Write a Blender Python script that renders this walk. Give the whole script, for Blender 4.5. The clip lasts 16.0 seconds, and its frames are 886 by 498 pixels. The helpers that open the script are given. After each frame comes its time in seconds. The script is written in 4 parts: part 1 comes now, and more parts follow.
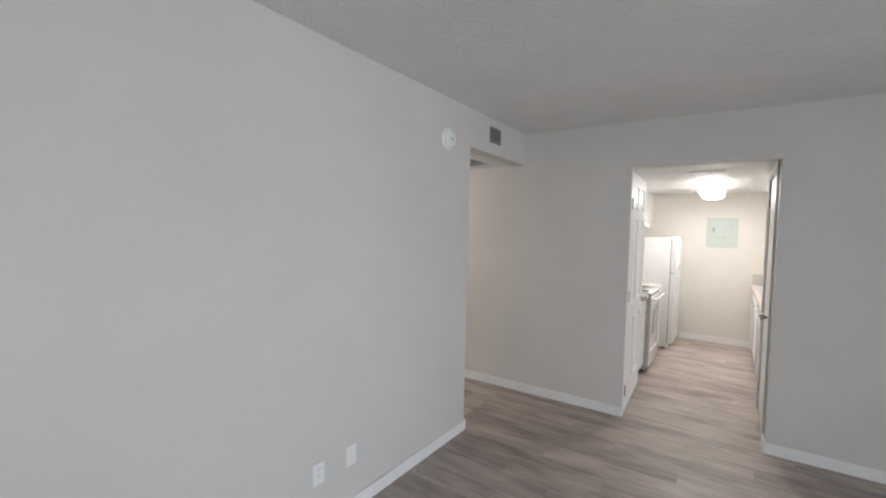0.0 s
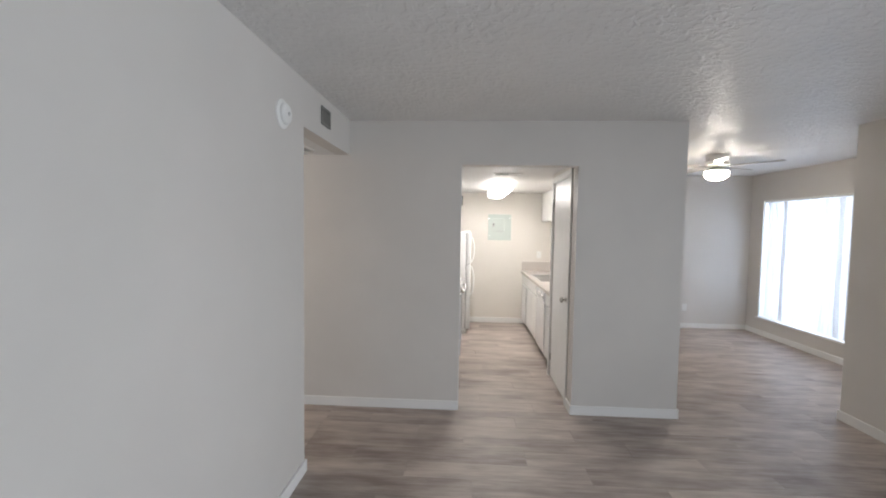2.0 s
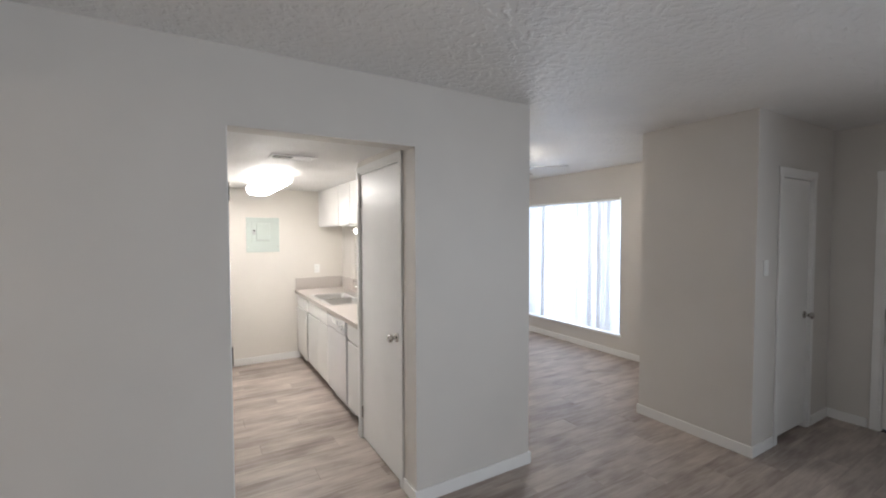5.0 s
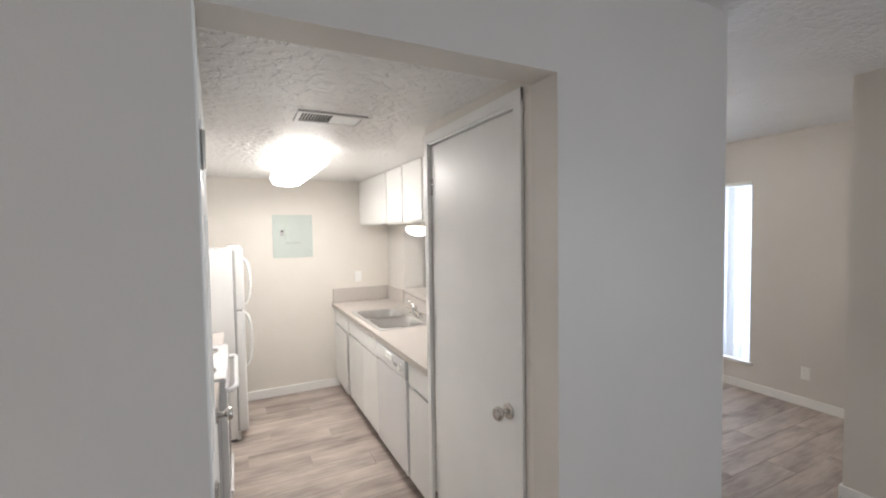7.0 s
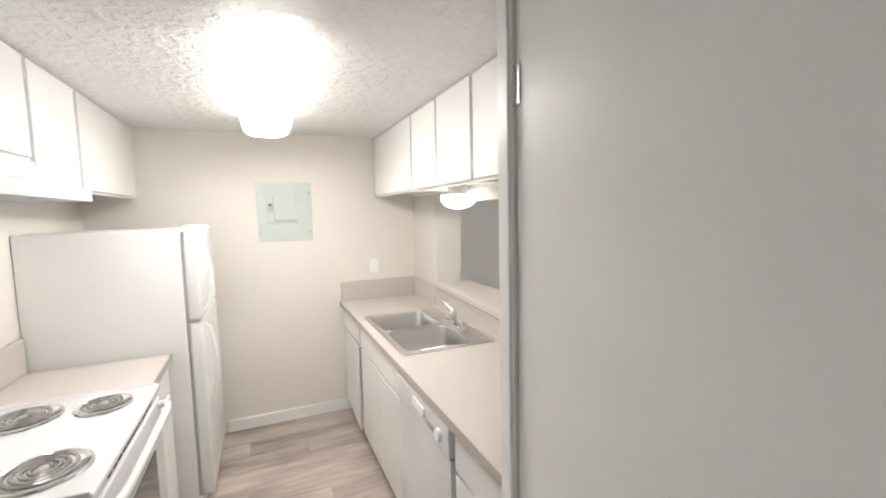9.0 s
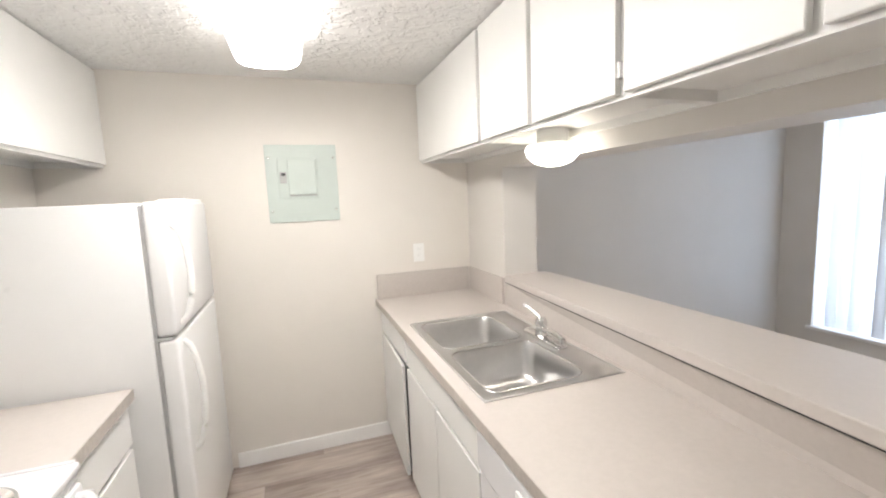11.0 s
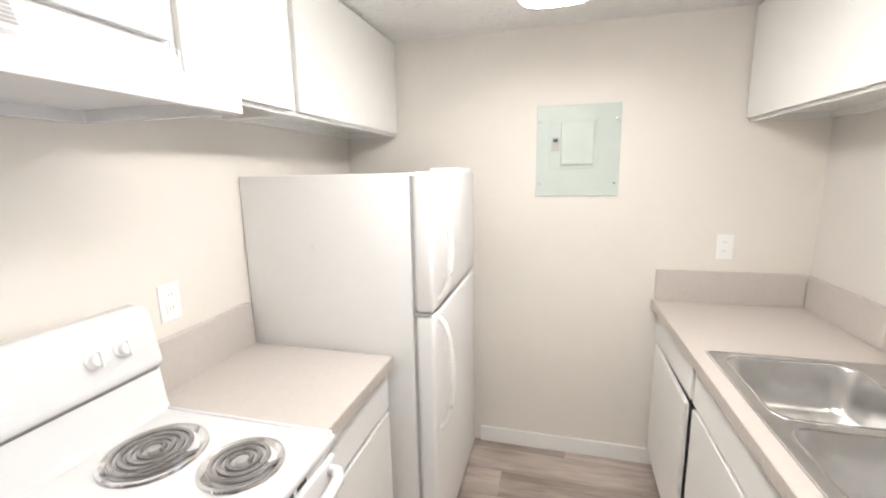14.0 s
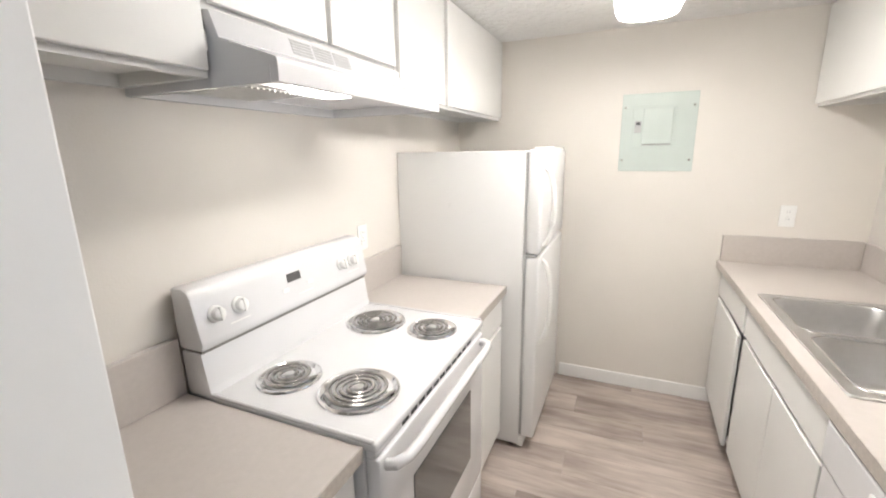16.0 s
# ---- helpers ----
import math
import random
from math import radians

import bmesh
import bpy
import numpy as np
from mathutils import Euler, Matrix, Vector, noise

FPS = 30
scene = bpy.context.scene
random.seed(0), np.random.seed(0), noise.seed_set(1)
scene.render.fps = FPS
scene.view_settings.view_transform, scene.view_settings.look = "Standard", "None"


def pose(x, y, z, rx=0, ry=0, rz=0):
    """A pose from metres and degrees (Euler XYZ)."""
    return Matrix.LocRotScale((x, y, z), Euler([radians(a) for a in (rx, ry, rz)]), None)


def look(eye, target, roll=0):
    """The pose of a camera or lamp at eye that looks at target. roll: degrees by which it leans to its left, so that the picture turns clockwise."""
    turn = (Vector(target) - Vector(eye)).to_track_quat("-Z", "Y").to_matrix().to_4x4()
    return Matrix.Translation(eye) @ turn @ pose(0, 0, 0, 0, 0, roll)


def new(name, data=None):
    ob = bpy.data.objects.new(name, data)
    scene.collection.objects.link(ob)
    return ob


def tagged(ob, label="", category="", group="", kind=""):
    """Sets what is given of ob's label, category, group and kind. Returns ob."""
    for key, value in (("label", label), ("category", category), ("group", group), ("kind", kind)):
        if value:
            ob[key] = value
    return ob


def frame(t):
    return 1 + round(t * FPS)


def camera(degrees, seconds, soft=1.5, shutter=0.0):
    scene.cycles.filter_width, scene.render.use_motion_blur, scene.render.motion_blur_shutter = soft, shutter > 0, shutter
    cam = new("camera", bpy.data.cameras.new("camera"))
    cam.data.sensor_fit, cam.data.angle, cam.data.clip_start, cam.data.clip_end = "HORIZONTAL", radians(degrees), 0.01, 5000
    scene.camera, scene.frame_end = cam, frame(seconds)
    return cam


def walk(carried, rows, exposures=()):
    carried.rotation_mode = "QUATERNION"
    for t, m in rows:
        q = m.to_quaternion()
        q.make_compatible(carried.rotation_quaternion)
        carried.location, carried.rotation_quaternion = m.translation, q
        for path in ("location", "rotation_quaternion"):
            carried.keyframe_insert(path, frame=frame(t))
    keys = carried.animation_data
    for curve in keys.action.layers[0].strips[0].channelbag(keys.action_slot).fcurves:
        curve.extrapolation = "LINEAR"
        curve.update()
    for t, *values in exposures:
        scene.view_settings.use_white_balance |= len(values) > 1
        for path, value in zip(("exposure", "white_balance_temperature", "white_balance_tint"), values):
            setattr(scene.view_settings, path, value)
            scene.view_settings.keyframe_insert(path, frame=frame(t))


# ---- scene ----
cam = camera(93.1, 16.0, 2.0)
PATH = [
    (0, (0.162, -0.146, 1.605), (-0.964, 1.504, 1.508), 1.3),
    (0.5, (-0.013, -0.116, 1.611), (-0.844, 1.701, 1.512), 1.3),
    (1, (-0.147, -0.08, 1.59), (-0.733, 1.83, 1.508), 1.0),
    (1.5, (-0.346, -0.017, 1.616), (-0.717, 1.946, 1.525), 1.0),
    (2, (-0.496, 0.054, 1.625), (-0.607, 2.048, 1.521), 0.9),
    (2.5, (-0.595, 0.224, 1.643), (-0.334, 2.205, 1.549), 1.0),
    (3, (-0.652, 0.397, 1.636), (-0.084, 2.313, 1.55), 1.0),
    (3.2, (-0.671, 0.479, 1.67), (-0.021, 2.368, 1.573), 0.8),
    (5.3, (-0.692, 1.665, 1.654), (0.334, 3.381, 1.582), -0.2),
    (5.5, (-0.695, 1.787, 1.665), (0.328, 3.504, 1.594), -0.3),
    (6, (-0.609, 2.094, 1.663), (0.373, 3.835, 1.591), -0.5),
    (6.5, (-0.522, 2.387, 1.662), (0.412, 4.154, 1.586), -0.7),
    (7, (-0.486, 2.679, 1.672), (0.405, 4.467, 1.584), -0.9),
    (7.5, (-0.448, 2.943, 1.653), (0.412, 4.745, 1.548), -1.2),
    (8, (-0.322, 3.275, 1.671), (0.512, 5.088, 1.536), -1.0),
    (10.5, (0.001, 4.46, 1.506), (0.706, 6.318, 1.285), -2.4),
    (11, (0.003, 4.666, 1.522), (0.655, 6.541, 1.28), -2.4),
    (11.5, (0.002, 4.811, 1.526), (0.519, 6.725, 1.265), -2.4),
    (12, (-0.01, 4.937, 1.535), (0.24, 6.903, 1.266), -2.1),
    (12.5, (-0.012, 5.046, 1.542), (-0.028, 7.026, 1.254), -1.7),
    (13, (-0.026, 5.117, 1.532), (-0.277, 7.077, 1.226), -1.4),
    (13.5, (-0.029, 5.112, 1.537), (-0.457, 7.037, 1.203), -1.2),
    (14, (-0.032, 5.043, 1.548), (-0.545, 6.942, 1.188), -1.1),
    (14.5, (-0.046, 4.924, 1.546), (-0.678, 6.784, 1.167), -0.9),
    (15, (-0.072, 4.773, 1.538), (-0.761, 6.608, 1.14), -0.8),
    (15.5, (-0.088, 4.606, 1.546), (-0.825, 6.415, 1.12), -0.9),
    (16, (-0.08, 4.442, 1.545), (-0.858, 6.229, 1.096), -0.9),
]
walk(cam, [(t, look(eye, target, roll)) for t, eye, target, roll in PATH])

# light settings and the kitchen fixture's place
WIN_DINING, WIN_LIVING = 72.0, 69.0
KITCHEN_LAMP, KITCHEN_LAMP_SIDE, DOME_LAMP, HOOD_LAMP, FAN_LAMP, HALL_LAMP = 31.5, 7.5, 12.0, 25.0, 72.0, 50.0
LX, LY0, LY1 = -0.05, 5.42, 6.63

# ---- world, large lights and exposure ----
world = bpy.data.worlds.new("sky")
scene.world = world
world.use_nodes = True
wnt = world.node_tree
sky = wnt.nodes.new("ShaderNodeTexSky")
sky.sky_type, sky.sun_disc = "NISHITA", False
sky.sun_elevation, sky.sun_rotation = radians(42), radians(200)
wnt.links.new(sky.outputs[0], wnt.nodes["Background"].inputs[0])
wnt.nodes["Background"].inputs[1].default_value = 0.12


def area_lamp(name, m, w, h, watts, colour, spread=180):
    data = bpy.data.lights.new(name, "AREA")
    data.shape, data.size, data.size_y, data.energy, data.color = "RECTANGLE", w, h, watts, colour
    data.spread = radians(spread)
    ob = new(name, data)
    ob.matrix_world = m
    return ob


# daylight of the dining window and of an unseen, added living room window
area_lamp("daylight_dining", look((4.46, 6.02, 1.3), (3.0, 6.02, 1.15)), 2.1, 1.95, WIN_DINING, (0.72, 0.83, 1.0))
area_lamp("daylight_living", look((4.40, -0.9, 1.15), (-1.5, 2.2, 0.95)), 2.4, 1.7, WIN_LIVING, (0.835, 0.905, 1.0), 104)


# ---- materials ----
def material(name, colour, rough=0.5, metal=0.0, vary=0.06, scale=6.0, bump=0.0, bump_scale=60.0, bump_dist=0.002,
             coat=0.0, stretch=(1, 1, 1), spec=0.5, per_object=0.0, rv=0.06):
    m = bpy.data.materials.new(name)
    m.use_nodes = True
    nt = m.node_tree
    b = nt.nodes["Principled BSDF"]
    b.inputs["Roughness"].default_value = rough
    b.inputs["Metallic"].default_value = metal
    b.inputs["Coat Weight"].default_value = coat
    b.inputs["Specular IOR Level"].default_value = spec
    geo = nt.nodes.new("ShaderNodeNewGeometry")
    mp = nt.nodes.new("ShaderNodeMapping")
    mp.inputs["Scale"].default_value = stretch
    nt.links.new(geo.outputs["Position"], mp.inputs[0])
    n1 = nt.nodes.new("ShaderNodeTexNoise")
    n1.inputs["Scale"].default_value, n1.inputs["Detail"].default_value = scale, 6
    nt.links.new(mp.outputs[0], n1.inputs["Vector"])
    ramp = nt.nodes.new("ShaderNodeMapRange")
    ramp.inputs["From Min"].default_value, ramp.inputs["From Max"].default_value = 0.3, 0.7
    ramp.inputs["To Min"].default_value, ramp.inputs["To Max"].default_value = 1 - vary, 1 + vary
    nt.links.new(n1.outputs[0], ramp.inputs[0])
    val = ramp.outputs[0]
    if per_object:
        info = nt.nodes.new("ShaderNodeObjectInfo")
        r2 = nt.nodes.new("ShaderNodeMapRange")
        r2.inputs["To Min"].default_value, r2.inputs["To Max"].default_value = 1 - per_object, 1 + per_object
        nt.links.new(info.outputs["Random"], r2.inputs[0])
        mu = nt.nodes.new("ShaderNodeMath")
        mu.operation = "MULTIPLY"
        nt.links.new(val, mu.inputs[0])
        nt.links.new(r2.outputs[0], mu.inputs[1])
        val = mu.outputs[0]
    hsv = nt.nodes.new("ShaderNodeHueSaturation")
    hsv.inputs["Color"].default_value = (*colour, 1)
    nt.links.new(val, hsv.inputs["Value"])
    nt.links.new(hsv.outputs[0], b.inputs["Base Color"])
    rr = nt.nodes.new("ShaderNodeMapRange")
    rr.inputs["To Min"].default_value, rr.inputs["To Max"].default_value = max(0.02, rough - rv), min(1, rough + rv)
    nt.links.new(n1.outputs[0], rr.inputs[0])
    nt.links.new(rr.outputs[0], b.inputs["Roughness"])
    if bump:
        n2 = nt.nodes.new("ShaderNodeTexNoise")
        n2.inputs["Scale"].default_value, n2.inputs["Detail"].default_value = bump_scale, 4
        nt.links.new(mp.outputs[0], n2.inputs["Vector"])
        bp = nt.nodes.new("ShaderNodeBump")
        bp.inputs["Strength"].default_value, bp.inputs["Distance"].default_value = bump, bump_dist
        nt.links.new(n2.outputs[0], bp.inputs["Height"])
        nt.links.new(bp.outputs[0], b.inputs["Normal"])
    return m


def ceiling_material(name, colour):
    """Stomped, knocked-down plaster: flattened ridges over a fine grain."""
    m = material(name, colour, 0.45, vary=0.03, scale=3)
    nt = m.node_tree
    geo = nt.nodes["Geometry"]
    warp = nt.nodes.new("ShaderNodeTexNoise")
    warp.inputs["Scale"].default_value, warp.inputs["Detail"].default_value = 9, 3
    add = nt.nodes.new("ShaderNodeVectorMath")
    add.operation = "MULTIPLY_ADD"
    add.inputs[1].default_value = (0.06, 0.06, 0.06)
    nt.links.new(geo.outputs["Position"], warp.inputs["Vector"])
    nt.links.new(warp.outputs["Color"], add.inputs[0])
    nt.links.new(geo.outputs["Position"], add.inputs[2])
    n = nt.nodes.new("ShaderNodeTexNoise")
    n.inputs["Scale"].default_value, n.inputs["Detail"].default_value, n.inputs["Roughness"].default_value = 25, 3, 0.5
    nt.links.new(add.outputs[0], n.inputs["Vector"])
    cut = nt.nodes.new("ShaderNodeMapRange")
    cut.interpolation_type = "SMOOTHSTEP"
    cut.inputs["From Min"].default_value, cut.inputs["From Max"].default_value = 0.44, 0.60
    nt.links.new(n.outputs[0], cut.inputs[0])
    bp = nt.nodes.new("ShaderNodeBump")
    bp.inputs["Strength"].default_value, bp.inputs["Distance"].default_value = 0.52, 0.008
    nt.links.new(cut.outputs[0], bp.inputs["Height"])
    nt.links.new(bp.outputs[0], nt.nodes["Principled BSDF"].inputs["Normal"])
    return m


def plank_material(name, dark, light):
    """Grey-brown vinyl plank with grain along x, a shade for each plank."""
    m = bpy.data.materials.new(name)
    m.use_nodes = True
    nt = m.node_tree
    b = nt.nodes["Principled BSDF"]
    geo = nt.nodes.new("ShaderNodeNewGeometry")
    info = nt.nodes.new("ShaderNodeObjectInfo")
    off = nt.nodes.new("ShaderNodeMath")
    off.operation = "MULTIPLY"
    off.inputs[1].default_value = 37.0
    nt.links.new(info.outputs["Random"], off.inputs[0])
    comb = nt.nodes.new("ShaderNodeCombineXYZ")
    nt.links.new(off.outputs[0], comb.inputs[0])
    nt.links.new(off.outputs[0], comb.inputs[2])
    add = nt.nodes.new("ShaderNodeVectorMath")
    nt.links.new(geo.outputs["Position"], add.inputs[0])
    nt.links.new(comb.outputs[0], add.inputs[1])
    mp = nt.nodes.new("ShaderNodeMapping")
    mp.inputs["Scale"].default_value = (1.3, 15, 1)
    nt.links.new(add.outputs[0], mp.inputs[0])
    g = nt.nodes.new("ShaderNodeTexNoise")
    g.inputs["Scale"].default_value, g.inputs["Detail"].default_value, g.inputs["Roughness"].default_value = 2.2, 9, 0.68
    g.inputs["Distortion"].default_value = 0.6
    nt.links.new(mp.outputs[0], g.inputs["Vector"])
    mp2 = nt.nodes.new("ShaderNodeMapping")
    mp2.inputs["Scale"].default_value = (1.0, 3.0, 1)
    nt.links.new(add.outputs[0], mp2.inputs[0])
    g2 = nt.nodes.new("ShaderNodeTexNoise")
    g2.inputs["Scale"].default_value, g2.inputs["Detail"].default_value = 2.6, 3
    nt.links.new(mp2.outputs[0], g2.inputs["Vector"])
    mixv = nt.nodes.new("ShaderNodeMath")
    mixv.operation = "MULTIPLY_ADD"
    mixv.inputs[1].default_value = 0.55
    nt.links.new(g2.outputs[0], mixv.inputs[0])
    half = nt.nodes.new("ShaderNodeMath")
    half.operation = "MULTIPLY"
    half.inputs[1].default_value = 0.5
    nt.links.new(g.outputs[0], half.inputs[0])
    nt.links.new(half.outputs[0], mixv.inputs[2])
    sh = nt.nodes.new("ShaderNodeMath")
    sh.operation = "MULTIPLY_ADD"
    sh.inputs[1].default_value = 0.10
    nt.links.new(info.outputs["Random"], sh.inputs[0])
    nt.links.new(mixv.outputs[0], sh.inputs[2])
    ramp = nt.nodes.new("ShaderNodeValToRGB")
    ramp.color_ramp.elements[0].position, ramp.color_ramp.elements[1].position = 0.40, 0.74
    ramp.color_ramp.elements[0].color, ramp.color_ramp.elements[1].color = (*dark, 1), (*light, 1)
    nt.links.new(sh.outputs[0], ramp.inputs[0])
    nt.links.new(ramp.outputs[0], b.inputs["Base Color"])
    rr = nt.nodes.new("ShaderNodeMapRange")
    rr.inputs["To Min"].default_value, rr.inputs["To Max"].default_value = 0.36, 0.56
    nt.links.new(g.outputs[0], rr.inputs[0])
    nt.links.new(rr.outputs[0], b.inputs["Roughness"])
    bp = nt.nodes.new("ShaderNodeBump")
    bp.inputs["Strength"].default_value, bp.inputs["Distance"].default_value = 0.25, 0.001
    nt.links.new(g.outputs[0], bp.inputs["Height"])
    nt.links.new(bp.outputs[0], b.inputs["Normal"])
    return m


def emitter(name, colour, strength):
    m = bpy.data.materials.new(name)
    m.use_nodes = True
    b = m.node_tree.nodes["Principled BSDF"]
    b.inputs["Base Color"].default_value = (0.85, 0.85, 0.83, 1)
    b.inputs["Emission Color"].default_value = (*colour, 1)
    b.inputs["Emission Strength"].default_value = strength
    return m


def blind_material(name):
    m = material(name, (0.86, 0.87, 0.88), 0.55, vary=0.03, scale=9, stretch=(1, 1, 0.1))
    nt = m.node_tree
    tr = nt.nodes.new("ShaderNodeBsdfTranslucent")
    tr.inputs[0].default_value = (0.80, 0.85, 0.93, 1)
    mix = nt.nodes.new("ShaderNodeMixShader")
    mix.inputs[0].default_value = 0.25
    nt.links.new(nt.nodes["Principled BSDF"].outputs[0], mix.inputs[1])
    nt.links.new(tr.outputs[0], mix.inputs[2])
    nt.links.new(mix.outputs[0], nt.nodes["Material Output"].inputs[0])
    return m


def glass_material(name):
    m = bpy.data.materials.new(name)
    m.use_nodes = True
    b = m.node_tree.nodes["Principled BSDF"]
    b.inputs["Transmission Weight"].default_value = 1
    b.inputs["Roughness"].default_value = 0.02
    b.inputs["IOR"].default_value = 1.45
    return m


M_WALL = material("wall_paint", (0.662, 0.635, 0.60), 0.5, vary=0.025, scale=2.2, bump=0.25, bump_scale=180, bump_dist=0.0012)
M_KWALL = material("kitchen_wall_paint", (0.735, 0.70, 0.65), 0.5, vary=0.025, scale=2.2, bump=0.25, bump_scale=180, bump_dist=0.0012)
M_CEIL = ceiling_material("ceiling_plaster", (0.80, 0.795, 0.785))
M_TRIM = material("trim_paint", (0.84, 0.835, 0.82), 0.34, vary=0.02, scale=5, bump=0.08, bump_scale=90)
M_DOOR = material("door_paint", (0.84, 0.835, 0.82), 0.36, vary=0.025, scale=4, bump=0.08, bump_scale=70)
M_CAB = material("cabinet_paint", (0.76, 0.755, 0.735), 0.38, vary=0.02, scale=4, bump=0.1, bump_scale=80)
M_CABIN = material("cabinet_inside", (0.70, 0.68, 0.62), 0.6, vary=0.05, scale=8)
# dark brown that carries the shade of the toe kick recess
M_TOE_SHADE = material("toe_kick_shade", (0.30, 0.25, 0.18), 0.8, vary=0.1, scale=20)
M_WHITE = material("appliance_enamel", (0.73, 0.73, 0.74), 0.22, vary=0.01, scale=5, coat=0.3)
M_FRIDGE = material("fridge_enamel", (0.79, 0.79, 0.785), 0.3, vary=0.01, scale=5, bump=0.12, bump_scale=420, bump_dist=0.0006)
M_PLASTIC = material("white_plastic", (0.85, 0.85, 0.83), 0.38, vary=0.02, scale=12)
M_GREYGAS = material("grey_gasket", (0.42, 0.42, 0.42), 0.6, vary=0.05, scale=30)
M_LAM = material("laminate_counter", (0.525, 0.483, 0.453), 0.36, vary=0.028, scale=60, bump=0.04, bump_scale=220)
M_LAMEDGE = material("laminate_edge", (0.46, 0.42, 0.38), 0.45, vary=0.1, scale=70)
M_STEEL = material("brushed_steel", (0.60, 0.595, 0.59), 0.34, 1.0, vary=0.03, scale=30, stretch=(1, 0.06, 1), rv=0.02)
M_CHROME = material("chrome", (0.78, 0.78, 0.78), 0.1, 1.0, vary=0.02, scale=10, rv=0.02)
M_NICKEL = material("satin_nickel", (0.58, 0.56, 0.53), 0.24, 1.0, vary=0.05, scale=18)
M_COIL = material("coil_element", (0.48, 0.47, 0.46), 0.22, 0.95, vary=0.15, scale=30)
M_SLOT = material("slot_grey", (0.40, 0.40, 0.40), 0.7, vary=0.1, scale=30)
# near-black: shade painted into gaps, slots and vents, and the black feet
M_DARK = material("dark_opening", (0.03, 0.03, 0.03), 0.6, vary=0.1, scale=20)
M_OVENGLASS = material("oven_glass", (0.10, 0.10, 0.10), 0.08, vary=0.05, scale=10, coat=0.5)
M_PANEL = material("panel_enamel", (0.52, 0.58, 0.545), 0.4, vary=0.02, scale=8)
M_FILTER = material("filter_mesh", (0.55, 0.55, 0.54), 0.4, 0.6, vary=0.1, scale=60)
M_VENTDARK = material("vent_dark_grey", (0.20, 0.195, 0.18), 0.6, vary=0.1, scale=30)
M_VENT = material("vent_enamel", (0.78, 0.775, 0.76), 0.4, vary=0.03, scale=12)
M_FANBODY = material("fan_body_nickel", (0.72, 0.70, 0.67), 0.38, 0.35, vary=0.04, scale=15)
M_BLADE = material("fan_blade_driftwood", (0.42, 0.39, 0.36), 0.4, vary=0.04, scale=12)
M_PLANK = plank_material("vinyl_plank", (0.235, 0.190, 0.166), (0.56, 0.487, 0.437))
M_UNDER = material("underlay", (0.05, 0.042, 0.036), 0.8, vary=0.1, scale=20)
M_BLIND = blind_material("blind_vane")
M_GLASS = glass_material("window_glass")
M_ALU = material("window_frame_aluminium", (0.50, 0.50, 0.50), 0.4, 0.6, vary=0.05, scale=20)
M_LAMP = emitter("fluorescent_diffuser", (1.0, 0.955, 0.915), KITCHEN_LAMP)
M_LAMPSIDE = emitter("fluorescent_diffuser_side", (1.0, 0.955, 0.915), KITCHEN_LAMP_SIDE)
M_DOME = emitter("glass_dome_lit", (1.0, 0.93, 0.82), DOME_LAMP)
M_HOODLAMP = emitter("hood_lens_lit", (1.0, 0.95, 0.88), HOOD_LAMP)
M_HALLLAMP = emitter("hall_fill_dome_lit", (1.0, 0.88, 0.78), HALL_LAMP)
M_FANLAMP = emitter("fan_bowl_lit", (1.0, 0.91, 0.80), FAN_LAMP)


# ---- building helpers ----
def bm_box(bm, x0, x1, y0, y1, z0, z1, bev=0.0, seg=2):
    tmp = bmesh.new()
    bmesh.ops.create_cube(tmp, size=1)
    for v in tmp.verts:
        v.co = ((x0 + x1) / 2 + v.co.x * (x1 - x0), (y0 + y1) / 2 + v.co.y * (y1 - y0), (z0 + z1) / 2 + v.co.z * (z1 - z0))
    if bev:
        bmesh.ops.bevel(tmp, geom=tmp.edges[:], offset=bev, segments=seg, profile=0.5, affect="EDGES")
    me = bpy.data.meshes.new("tmp")
    tmp.to_mesh(me)
    tmp.free()
    bm.from_mesh(me)
    bpy.data.meshes.remove(me)
    return bm


def box(x0, x1, y0, y1, z0, z1, bev=0.0, seg=2):
    return bm_box(bmesh.new(), x0, x1, y0, y1, z0, z1, bev, seg)


def lathe(profile, n=32, m=None):
    """Turns (radius, height) pairs round z."""
    bm = bmesh.new()
    rings = []
    for r, z in profile:
        if r < 1e-5:
            rings.append([bm.verts.new((0, 0, z))])
        else:
            rings.append([bm.verts.new((r * math.cos(2 * math.pi * i / n), r * math.sin(2 * math.pi * i / n), z)) for i in range(n)])
    for a, b in zip(rings, rings[1:]):
        for i in range(n):
            q = [a[i % len(a)], a[(i + 1) % len(a)], b[(i + 1) % len(b)], b[i % len(b)]]
            u = []
            for v in q:
                if v not in u:
                    u.append(v)
            if len(u) > 2:
                bm.faces.new(u)
    bmesh.ops.recalc_face_normals(bm, faces=bm.faces)
    if m is not None:
        bm.transform(m)
    return bm


def extrude_profile(points, y0, y1, bev=0.0):
    """A closed outline in x and z, drawn out along y."""
    bm = bmesh.new()
    a = [bm.verts.new((x, y0, z)) for x, z in points]
    b = [bm.verts.new((x, y1, z)) for x, z in points]
    n = len(points)
    bm.faces.new(a)
    bm.faces.new(b[::-1])
    for i in range(n):
        bm.faces.new((a[i], b[i], b[(i + 1) % n], a[(i + 1) % n]))
    bmesh.ops.recalc_face_normals(bm, faces=bm.faces)
    if bev:
        bmesh.ops.bevel(bm, geom=bm.edges[:], offset=bev, segments=2, profile=0.5, affect="EDGES")
    return bm


